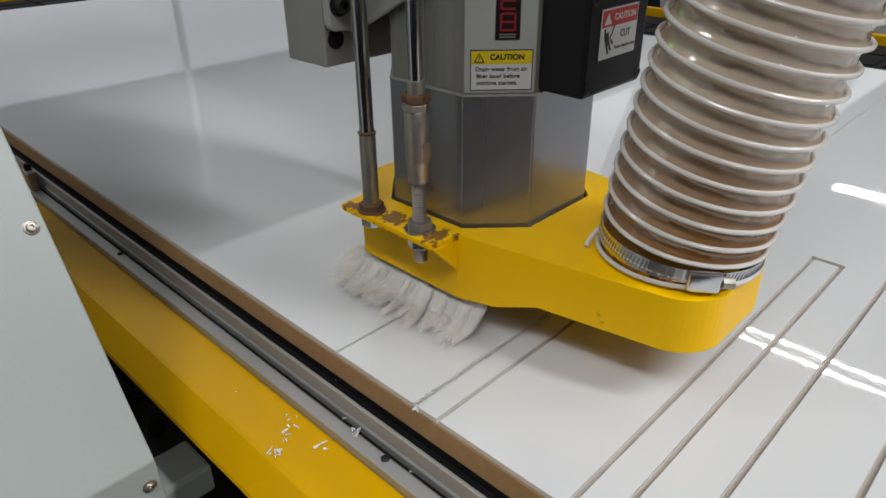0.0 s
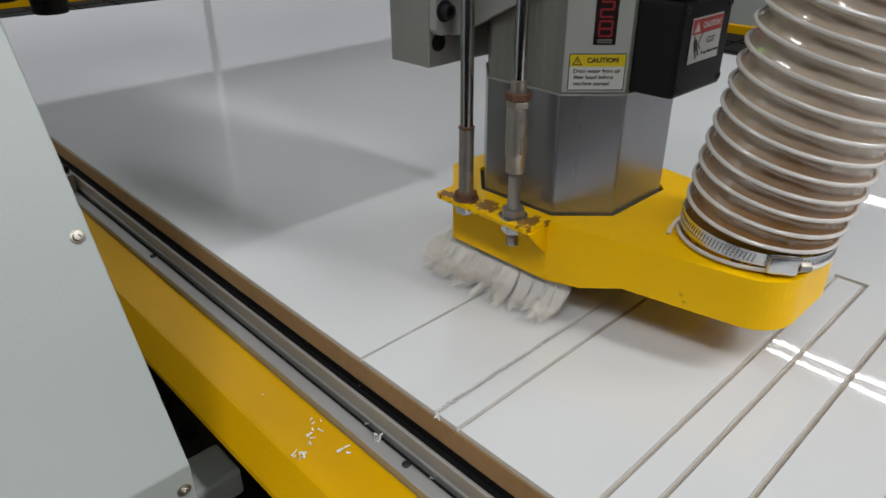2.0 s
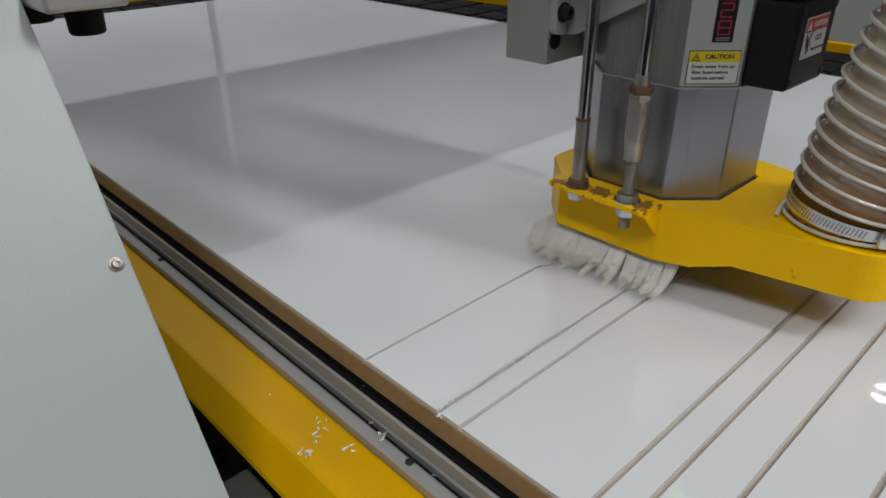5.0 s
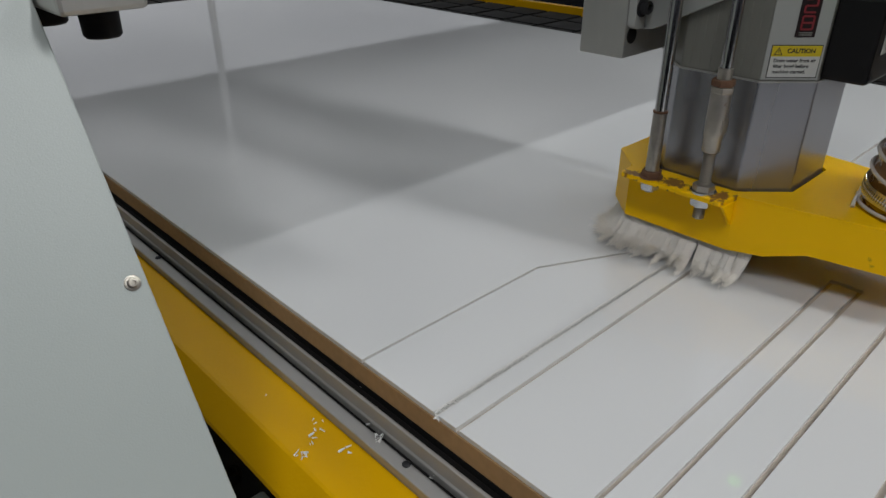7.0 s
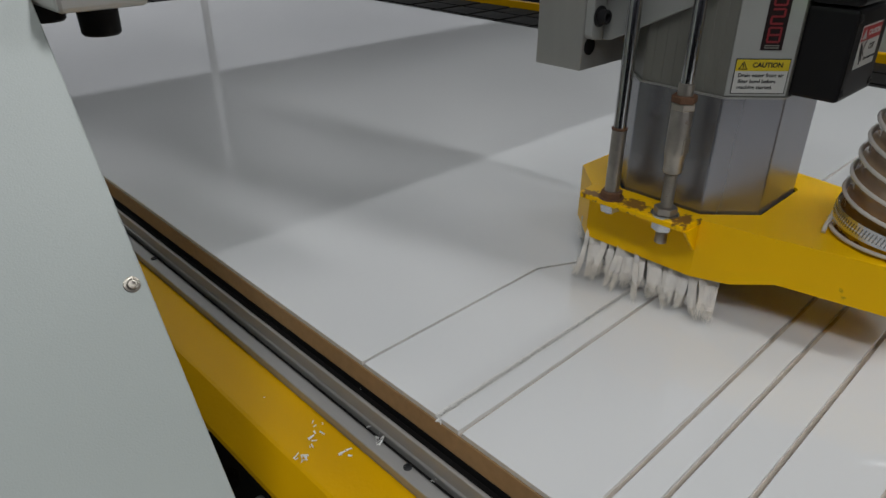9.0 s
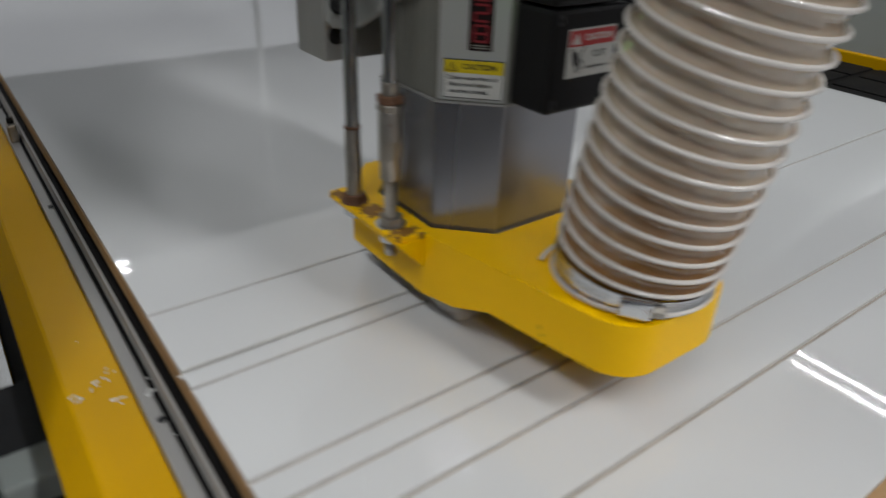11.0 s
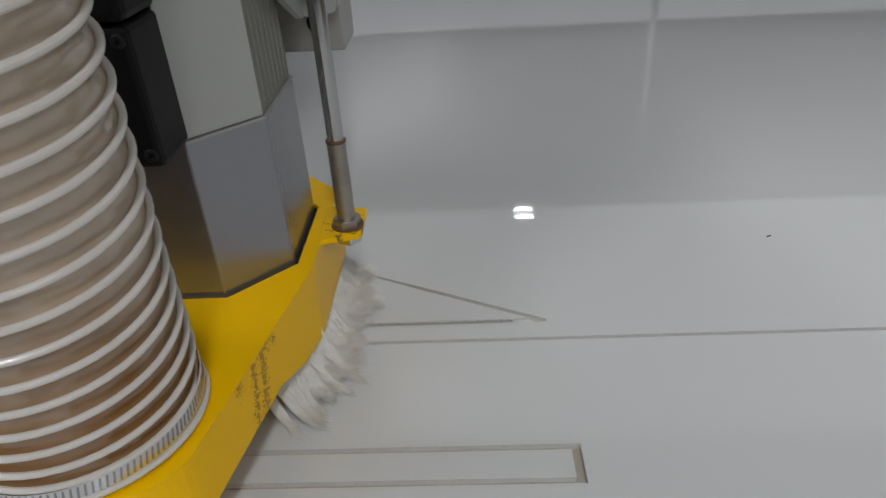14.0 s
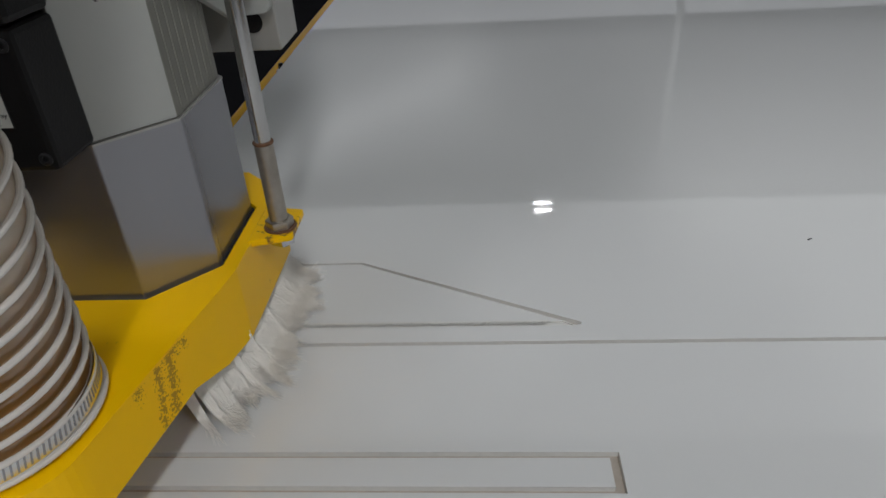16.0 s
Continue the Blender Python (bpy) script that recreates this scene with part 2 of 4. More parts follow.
# ---------------------------------------------------------------- mesh helpers
def part(name, bm, mat, parent=None, label="", smooth=False):
    bmesh.ops.recalc_face_normals(bm, faces=bm.faces)
    me = bpy.data.meshes.new(name)
    bm.to_mesh(me)
    bm.free()
    me.materials.append(mat)
    if smooth:
        for p in me.polygons:
            p.use_smooth = True
        me.set_sharp_from_angle(angle=radians(35))
    ob = new(name, me)
    ob.parent = parent
    if label:
        ob["label"] = label
    return ob


def empty(name, m=Matrix()):
    ob = new(name)
    ob.matrix_basis = m
    return ob


def bevelled(bm, w, seg=2):
    if w:
        edges = [e for e in bm.edges if len(e.link_faces) == 2 and e.calc_face_angle(0) > 0.5]
        bmesh.ops.bevel(bm, geom=edges, offset=w, segments=seg, affect="EDGES", profile=0.5)
    return bm


def box_bm(x0, x1, y0, y1, z0, z1, bevel=0.001):
    bm = bmesh.new()
    bmesh.ops.create_cube(bm, size=1)
    for v in bm.verts:
        v.co = Vector(((x0 + x1) / 2 + v.co.x * (x1 - x0), (y0 + y1) / 2 + v.co.y * (y1 - y0), (z0 + z1) / 2 + v.co.z * (z1 - z0)))
    return bevelled(bm, bevel)


def prism_bm(points, lo, hi, axis="z", bevel=0.0):
    """A closed outline swept along an axis. The outline is in the other two axes, in order."""
    put = {"z": lambda a, b, c: (a, b, c), "x": lambda a, b, c: (c, a, b), "y": lambda a, b, c: (a, c, b)}[axis]
    bm = bmesh.new()
    low = [bm.verts.new(put(a, b, lo)) for a, b in points]
    high = [bm.verts.new(put(a, b, hi)) for a, b in points]
    n = len(points)
    bm.faces.new(low[::-1])
    bm.faces.new(high)
    for i in range(n):
        bm.faces.new((low[i], low[(i + 1) % n], high[(i + 1) % n], high[i]))
    bmesh.ops.recalc_face_normals(bm, faces=bm.faces)
    return bevelled(bm, bevel)


def lathe_bm(profile, x=0.0, y=0.0, seg=32, bm=None):
    """profile: (radius, z) from bottom to top."""
    bm = bm or bmesh.new()
    rings = []
    for r, z in profile:
        rings.append([bm.verts.new((x + r * math.cos(TAU * i / seg), y + r * math.sin(TAU * i / seg), z)) for i in range(seg)])
    for a, b in zip(rings, rings[1:]):
        for i in range(seg):
            bm.faces.new((a[i], a[(i + 1) % seg], b[(i + 1) % seg], b[i]))
    bm.faces.new(rings[0][::-1])
    bm.faces.new(rings[-1])
    return bm


def tube_bm(points, r, seg=10, bm=None):
    """A round rod through points."""
    bm = bm or bmesh.new()
    rings = []
    for i, p in enumerate(points):
        p = Vector(p)
        d = (Vector(points[min(i + 1, len(points) - 1)]) - Vector(points[max(i - 1, 0)])).normalized()
        u = d.orthogonal().normalized() if not rings else (last_u - d * last_u.dot(d)).normalized()
        last_u = u
        w = d.cross(u)
        rings.append([bm.verts.new(p + r * (math.cos(TAU * k / seg) * u + math.sin(TAU * k / seg) * w)) for k in range(seg)])
    for a, b in zip(rings, rings[1:]):
        for k in range(seg):
            bm.faces.new((a[k], a[(k + 1) % seg], b[(k + 1) % seg], b[k]))
    bm.faces.new(rings[0][::-1])
    bm.faces.new(rings[-1])
    return bm


def hex_bm(x, y, z0, z1, flats, turn=0.0, bevel=0.0008):
    r = flats / math.sqrt(3)
    return prism_bm([(x + r * math.cos(TAU * k / 6 + turn), y + r * math.sin(TAU * k / 6 + turn)) for k in range(6)], z0, z1, bevel=bevel)


def thread_bm(x, y, z0, z1, r, pitch=0.0015):
    n = int((z1 - z0) / pitch)
    prof = []
    for i in range(n):
        prof += [(r * 0.76, z0 + i * pitch), (r, z0 + (i + 0.5) * pitch)]
    prof.append((r * 0.84, z1))
    return lathe_bm(prof, x, y, 20)


def text_mesh(body, size, m, mat, parent, name="lettering", bold=0.0):
    cu = bpy.data.curves.new(name, "FONT")
    cu.body, cu.size, cu.align_x, cu.align_y = body, size, "CENTER", "CENTER"
    cu.offset = bold
    cu.extrude = 0.00008
    tmp = new(name, cu)
    bpy.context.view_layer.update()
    me = bpy.data.meshes.new_from_object(tmp.evaluated_get(bpy.context.evaluated_depsgraph_get()))
    bpy.data.objects.remove(tmp)
    me.materials.clear()
    me.materials.append(mat)
    ob = new(name, me)
    ob.parent = parent
    ob.matrix_basis = m
    return ob


def plate(name, w, h, d, m, mat, parent, label="", corner=0.0):
    """A thin plate of w by h in the plane of the pose m, d thick towards its normal."""
    bm = box_bm(-w / 2, w / 2, -h / 2, h / 2, 0, d, corner)
    bmesh.ops.transform(bm, matrix=m, verts=bm.verts)
    return part(name, bm, mat, parent, label)


def rounded(points, radii, seg=6):
    """An outline with rounded corners."""
    out = []
    n = len(points)
    for i, (p, r) in enumerate(zip(points, radii)):
        p, a, b = Vector(p), Vector(points[i - 1]), Vector(points[(i + 1) % n])
        if not r:
            out.append(tuple(p))
            continue
        u, v = (a - p).normalized(), (b - p).normalized()
        ang = u.angle(v)
        t = r / math.tan(ang / 2)
        s, e = p + u * t, p + v * t
        c = p + (u + v).normalized() * (r / math.sin(ang / 2))
        a0, a1 = math.atan2(s.y - c.y, s.x - c.x), math.atan2(e.y - c.y, e.x - c.x)
        while a1 - a0 > math.pi:
            a1 -= TAU
        while a1 - a0 < -math.pi:
            a1 += TAU
        out += [(c.x + r * math.cos(a0 + (a1 - a0) * k / seg), c.y + r * math.sin(a0 + (a1 - a0) * k / seg)) for k in range(seg + 1)]
    return out


# ---------------------------------------------------------------- hall
FLOOR_Z = -0.86
HALL = (-8.0, 26.0, -9.0, 9.2, 4.62)


def build_hall():
    x0, x1, y0, y1, top = HALL
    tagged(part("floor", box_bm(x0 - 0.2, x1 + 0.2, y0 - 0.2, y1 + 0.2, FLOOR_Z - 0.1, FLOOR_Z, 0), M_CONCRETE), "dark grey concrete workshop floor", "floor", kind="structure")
    tagged(part("ceiling", box_bm(x0 - 0.2, x1 + 0.2, y0 - 0.2, y1 + 0.2, top, top + 0.1, 0), M_CEIL), "white workshop hall ceiling", "ceiling", kind="structure")
    for name, b in (("wall_north", (x0, x1, y1, y1 + 0.2)), ("wall_south", (x0, x1, y0 - 0.2, y0)),
                    ("wall_east", (x1, x1 + 0.2, y0, y1)), ("wall_west", (x0 - 0.2, x0, y0, y1))):
        tagged(part(name, box_bm(*b, FLOOR_Z, top, 0), M_WALL), "pale grey painted hall wall", "wall", kind="structure")
    # Added glow on an unseen wall; it brightens the far reflection in the sheet.
    tagged(part("wall_glow", box_bm(-7.9, 16.0, y1 - 0.03, y1 - 0.002, 0.2, 2.05, 0), M_WALL_GLOW), "glowing panel added on the unseen lower hall wall for its reflection in the sheet", "wall light", kind="structure")
    # Unseen dark panel, added to widen the dark band in the sheet's reflection.
    tagged(part("dark_wall_band", box_bm(x0, x1, y1 - 0.04, y1 - 0.002, 2.06, 3.55, 0), M_DARK_WALL), "dark panel added on the unseen upper hall wall for its reflection in the sheet", "wall cladding", kind="structure")
    # Near-black bars, added out of view, give the dark band mirrored in the sheet.
    for name, b in (("dark_band_north", (x0, x1, y1 - 0.5, y1)), ("dark_band_east", (x1 - 0.5, x1, y0, y1 - 0.5))):
        tagged(part(name, box_bm(*b, 3.55, top - 0.004, 0), M_DARK_BAND), "near-black bar added out of view under the hall ceiling for reflections", "girder", kind="structure")

    # Glowing strip added out of view; lights the table and mirrors in the sheet.
    tagged(part("roof_glow", box_bm(x0 + 0.3, x1 - 0.55, 4.0, y1 - 0.55, top - 0.03, top - 0.004, 0), M_ROOF_GLOW), "glowing strip added under the unseen hall ceiling for its light and reflection", "roof light", kind="structure")


def ceiling_lamp(x, y, length, along="y", z=4.0, tubes=2, power=1.0, width=0.036):
    lamp = empty("ceiling_lamp", pose(x, y, z, 0, 0, 0 if along == "y" else 90))
    part("housing", prism_bm([(-0.16, 0.02), (-0.10, 0.09), (0.10, 0.09), (0.16, 0.02)], -length / 2, length / 2, "y", 0.004), M_CEIL, lamp)
    for s in (-1, 1):
        part("hanger", tube_bm([(0, s * length * 0.4, 0.09), (0, s * length * 0.4, HALL[4] - z)], 0.006, 6), M_STEEL, lamp)
    tagged(lamp, "white hanging twin-tube workshop ceiling lamp, switched on; mirrored in the sheet or added unseen", "ceiling lamp", "hall lamps")
    for k in range(tubes):
        d = bpy.data.lights.new("lamp_tube", "AREA")
        d.shape, d.size, d.size_y = "RECTANGLE", width, length * 0.92
        d.energy = LAMP_POWER * power * length / tubes
        d.color = (0.96, 0.98, 1.0)
        o = new("lamp_tube", d)
        o.parent = lamp
        o.matrix_basis = pose((k - (tubes - 1) / 2) * 0.20, 0, 0.0)


build_hall()
for px, py, ln, al in ((1.04, 7.45, 0.24, "x"),):
    ceiling_lamp(px, py, ln, al, power=0.7)
for px, py, ln in ((6.3, 1.0, 2.4), (6.3, -2.2, 2.4), (11.1, 1.7, 1.2)):
    ceiling_lamp(px, py, ln, power=0.34)
# Unseen lamps added outside the view; powers tuned to light machine and sheet.
for px, py, ln, pw in ((-2.2, -1.5, 2.4, 1.25), (-2.2, 2.2, 2.4, 0.5), (1.2, -3.4, 2.4, 2.1), (-2.2, -5.2, 2.4, 0.8), (4.2, -4.0, 2.4, 1.8)):
    ceiling_lamp(px, py, ln, power=pw, width=0.09)


def build_post():
    post = empty("steel_post", pose(1.2, 2.8, FLOOR_Z))
    tagged(post, "thin white painted steel post standing behind the table", "post")
    part("pole", lathe_bm([(0.016, 0.01), (0.016, 2.18), (0.012, 2.19)], seg=18), M_POST, post)
    part("foot_plate", box_bm(-0.07, 0.07, -0.07, 0.07, 0, 0.01, 0.002), M_DARK, post)


build_post()

# ---------------------------------------------------------------- table
SHEET = (0.0, 1.22, -0.99, 2.06)
T_SHEET = 0.004
EDGE = (0.006, -0.009)   # place of the edge rail against the board
LINES = {"up": 0.1095, "cur": 0.0222, "next": 0.0, "slot_a": -0.1033, "slot_b": -0.1285, "five": -0.1661, "six": -0.2228, "seven": -0.391}


def groove_rect(x0, x1, y, w):
    return [(x0, y - w / 2), (x1, y - w / 2), (x1, y + w / 2), (x0, y + w / 2)]


def build_sheet():
    """White sheet with milled grooves: flat top, sunk groove floors and walls."""
    x0, x1, y0, y1 = SHEET
    w = 0.0043
    a, b, e = LINES["slot_a"], LINES["slot_b"], 0.4035
    up, cur = LINES["up"], LINES["cur"]
    corner, tip = 0.2175, 0.396
    # outline, depth
    wedge = [(x0, up - 0.0024), (corner - 0.0004, up - 0.0024), (tip - 0.012, cur + 0.0026), (tip - 0.004, cur - 0.0022),
             (tip, cur - 0.0018), (tip + 0.001, cur + 0.0008), (tip - 0.003, cur + 0.0032), (corner + 0.0005, up + 0.0004), (x0, up + 0.0004)]
    cuts = [
        (groove_rect(x0, x1, LINES["next"], 0.0036), 0.0036, M_FLOOR_CUT),
        ([(x0, b - w / 2), (e, b - w / 2), (e, a + w / 2), (x0, a + w / 2), (x0, a - w / 2), (e - 0.006, a - w / 2), (e - 0.006, b + w / 2), (x0, b + w / 2)], 0.0039, M_FLOOR_CUT),
        (groove_rect(x0, x1, LINES["five"], w), 0.0039, M_FLOOR_CUT),
        (groove_rect(x0, x1, LINES["six"], w), 0.0039, M_FLOOR_CUT),
        (groove_rect(0.42, x1, LINES["seven"], w), 0.0039, M_FLOOR_CUT),
        (groove_rect(0.16, 0.41, -0.343, 0.030), None, None),
        # Wedge floor takes the grey board colour, which puts the cut's shade in.
        (wedge, 0.0034, M_FLOOR_CUT),
        ([(x0, cur - 0.0028), (tip - 0.0045, cur - 0.0028), (tip - 0.0125, cur + 0.0024), (x0, cur + 0.0028)], 0.0015, M_CUT),
    ]
    verts, edges, faces, index = [], [], [], {}

    def vid(p):
        key = (round(p[0], 6), round(p[1], 6))
        if key not in index:
            index[key] = len(verts)
            verts.append(Vector(key))
        return index[key]

    outline = [(x0, y0), (x1, y0), (x1, y1), (x0, y1)]
    ring = [vid(p) for p in outline]
    faces.append(ring)
    for c, depth, mat in cuts:
        faces.append([vid(p) for p in c])
    from mathutils.geometry import delaunay_2d_cdt
    v2, e2, f2, ov, oe, of = delaunay_2d_cdt(verts, edges, faces, 1, 1e-7)
    bm = bmesh.new()
    tops = [bm.verts.new((v.x, v.y, 0)) for v in v2]
    lows = {}
    groove = {}
    for f, o in zip(f2, of):
        ids = [k for k in o if k > 0]
        k = ids[0] if ids else 0
        if k == 0:
            bm.faces.new([tops[i] for i in f]).material_index = 0
        groove[tuple(sorted(f))] = k
    mats = [M_SHEET, M_CUT, M_FLOOR_CUT]
    edge_faces = {}
    for f in f2:
        k = groove[tuple(sorted(f))]
        for i in range(len(f)):
            p, q = f[i], f[(i + 1) % len(f)]
            edge_faces.setdefault((min(p, q), max(p, q)), []).append((k, p, q))
        if k and cuts[k - 1][1]:
            z = -cuts[k - 1][1]
            vs = [lows.setdefault((k, i), bm.verts.new((v2[i].x, v2[i].y, z))) if (k, i) not in lows else lows[(k, i)] for i in f]
            bm.faces.new(vs).material_index = mats.index(cuts[k - 1][2])
    for (p, q), l in edge_faces.items():
        ks = {k for k, _, _ in l}
        if len(l) == 2 and len(ks) == 1:
            continue
        za = 0.0
        for k, s, t in l:
            if len(l) == 1:
                lo, up_z, m = -T_SHEET, (0.0 if k == 0 else -(cuts[k - 1][1] or T_SHEET)), 0
            elif k == 0:
                continue
            else:
                lo, up_z, m = -(cuts[k - 1][1] or T_SHEET), 0.0, 1
            if abs(lo - up_z) < 1e-6:
                continue
            pa, pb = v2[s], v2[t]
            quad = [bm.verts.new((pa.x, pa.y, lo)), bm.verts.new((pb.x, pb.y, lo)), bm.verts.new((pb.x, pb.y, up_z)), bm.verts.new((pa.x, pa.y, up_z))]
            bm.faces.new(quad).material_index = m
    bmesh.ops.remove_doubles(bm, verts=bm.verts, dist=1e-6)
    me = bpy.data.meshes.new("plastic_sheet")
    bm.to_mesh(me)
    bm.free()
    for m in mats:
        me.materials.append(m)
    ob = new("plastic_sheet", me)
    tagged(ob, "glossy white plastic sheet with milled grooves on the router bed", "sheet")
    return ob


def build_table():
    x0, x1, y0, y1 = SHEET
    table = empty("router_table")
    tagged(table, "router table with black bed, aluminium edge rails and yellow steel frame", "router table")
    part("bed", box_bm(-0.0010, 1.552, -1.1, 2.42, -0.069, -0.0235, 0), M_BED, table, "black phenolic vacuum bed")
    for sx, sy, spots in ((0.096, 0.118, [(1.280 + j * 0.108, -1.05 + i * 0.134) for i in range(26) for j in range(3)]),
                          (0.106, 0.095, [(0.06 + i * 0.122, 2.12 + j * 0.11) for i in range(13) for j in range(3)])):
        me = bpy.data.meshes.new("bed_tile")
        bm = box_bm(-sx / 2, sx / 2, -sy / 2, sy / 2, -0.0233, -0.0195, 0)
        bm.to_mesh(me)
        bm.free()
        me.materials.append(M_BED)
        for x, y in spots:
            if sx > 0.1 or y < 2.05:
                o = new("bed_tile", me)
                o.parent = table
                o.matrix_basis = pose(x, y, 0)
    part("seal_strip", box_bm(-0.0074, -0.0012, -1.1, 2.42, -0.0330, -0.0295, 0.001), M_RUBBER, table, "black rubber seal strip")
    rail = [(-0.0136, -0.0184), (-0.0162, -0.0184), (-0.0168, -0.0190), (-0.0168, -0.0212), (-0.0158, -0.0222), (-0.0158, -0.0330), (-0.0172, -0.0345), (-0.0172, -0.0372),
            (-0.0160, -0.0380), (-0.0160, -0.0470), (-0.0205, -0.0470), (-0.0205, -0.0392), (-0.0212, -0.0385), (-0.0318, -0.0385), (-0.0325, -0.0392), (-0.0325, -0.0600), (-0.0136, -0.0600)]
    rail = [(x + EDGE[0], z + EDGE[1]) for x, z in rail]
    part("edge_rail", prism_bm(rail, -1.1, 2.42, "y", 0.0004), M_ALU, table, "grooved aluminium edge rail")
    beam = [(-0.0327, -0.0467), (-0.076, -0.0467), (-0.079, -0.0475), (-0.0985, -0.0655), (-0.1000, -0.0690), (-0.0975, -0.0695), (-0.078, -0.0515), (-0.0755, -0.0500), (-0.0355, -0.0500), (-0.0355, -0.20), (-0.0327, -0.20)]
    beam = [(x + EDGE[0], z + EDGE[1]) for x, z in beam]
    # Black strip laid in the slot to stand for its shade.
    part("slot_shade", box_bm(-0.0143, -0.0102, -1.1, 2.42, -0.0558, -0.0515, 0), M_RUBBER, table, "black strip in place of the shade in the rail slot")
    part("side_beam", prism_bm(beam, -1.1, 2.42, "y", 0.0006), M_YELLOW_BEAM, table, "folded yellow steel side beam")
    part("far_beam", box_bm(1.556, 1.576, -1.1, 2.42, -0.20, 0.0, 0.003), M_YELLOW_BEAM, table, "yellow steel frame beam")
    part("end_beam", box_bm(-0.03, 1.576, 2.425, 2.445, -0.20, 0.0, 0.003), M_YELLOW_BEAM, table, "yellow steel frame beam")
    part("under_frame", box_bm(0.02, 1.54, -1.05, 2.38, -0.24, -0.0692, 0.004), M_DARK, table, "dark steel frame under the bed")
    for x in (0.08, 1.50):
        for y in (-0.95, 0.7, 2.3):
            part("leg", box_bm(x - 0.05, x + 0.05, y - 0.05, y + 0.05, FLOOR_Z, -0.24, 0.004), M_DARK, table)
    part("guide_rail", box_bm(-0.135, -0.110, -1.1, 2.42, -0.235, -0.205, 0.002), M_CHROME, table, "steel linear guide rail")
    part("guide_support", box_bm(-0.136, -0.04, -1.1, 2.42, -0.30, -0.235, 0.003), M_DARK, table)
    for i, y in enumerate((0.753, 1.585)):
        c = part("locating_stop", box_bm(-0.025, -0.0135, y - 0.013, y + 0.013, -0.0475, -0.021, 0.002), M_STEEL, table, "small steel locating stop")
        part("stop_screw", lathe_bm([(0.0045, -0.021), (0.0045, -0.013), (0.003, -0.012)], -0.019, y, 14), M_RUBBER, c)
    for y in (-0.35, 0.036, 0.48, 0.93):
        part("rail_screw", lathe_bm([(0.0034, -0.0474), (0.0034, -0.0464), (0.0026, -0.0458), (0.0018, -0.0458), (0.0016, -0.0468)], -0.0180, y, 16), M_DARK, table)
    board = part("spoilboard", box_bm(-0.0012, x1 + 0.001, y0, y1 - 0.002, -0.0233, -T_SHEET - 0.0002, 0.0006), M_MDF)
    tagged(board, "brown fibreboard spoilboard under the white sheet", "board")
    return table


build_table()
build_sheet()


def build_drag_chain():
    chain = empty("drag_chain", pose(-0.26, 0.65, -0.36))
    tagged(chain, "black plastic cable drag chain beside the table", "cable chain")
    link = bpy.data.meshes.new("chain_link")
    bm = box_bm(-0.045, 0.045, -0.017, 0.017, 0, 0.05, 0.004)
    bmesh.ops.recalc_face_normals(bm, faces=bm.faces)
    bm.to_mesh(link)
    bm.free()
    link.materials.append(M_RUBBER)
    for i in range(50):
        o = new("chain_link", link)
        o.parent = chain
        o.matrix_basis = pose(0, 0.35 + i * 0.042, 0)
    part("tray", box_bm(-0.065, 0.065, 0.3, 2.45, -0.006, -0.001, 0.001), M_DARK, chain)
    for y in (0.4, 2.3):
        part("tray_foot", box_bm(-0.03, 0.03, y - 0.02, y + 0.02, FLOOR_Z + 0.36, -0.006, 0.002), M_DARK, chain)


build_drag_chain()

# ---------------------------------------------------------------- gantry
SCREW = [(0.0049, 0.0), (0.0049, 0.0008), (0.0045, 0.0010), (0.0034, 0.0011), (0.0033, 0.0021), (0.0026, 0.0028), (0.0016, 0.0029), (0.0015, 0.0010)]


def side_cover(gantry, x, s):
    """Leg cover with a sloping front face that folds upright below; s: the way it reaches out from its inner edge."""
    def edge(z):
        return 0.150 + 0.57 * z
    pts = [(0.134, -0.60), (edge(-0.028), -0.028), (edge(0.95), 0.95), (edge(0.95) + 0.30, 0.95), (0.80, 0.30), (0.62, -0.60)]
    cover = part("leg_cover", prism_bm(pts, min(x, x + s * 0.34), max(x, x + s * 0.34), "x", 0.0012), M_CASE, gantry, "pale grey-green powder-coated leg cover")
    tilt = math.degrees(math.atan(0.57))
    for dx, z in ((0.0088, 0.1228), (0.0088, 0.36), (0.30, 0.1228), (0.30, 0.36)):
        bm = lathe_bm(SCREW, seg=20)
        bmesh.ops.transform(bm, matrix=pose(x + s * dx, edge(z), z, 90 - tilt, 0, 0), verts=bm.verts)
        part("cover_screw", bm, M_STEEL, cover, "zinc button-head screw", smooth=True)
    for dx in (0.0078, 0.30):
        bm = lathe_bm(SCREW, seg=20)
        bmesh.ops.transform(bm, matrix=pose(x + s * dx, 0.134, -0.0465, 90, 0, 0), verts=bm.verts)
        part("cover_screw", bm, M_STEEL, cover, "zinc button-head screw", smooth=True)
    return cover


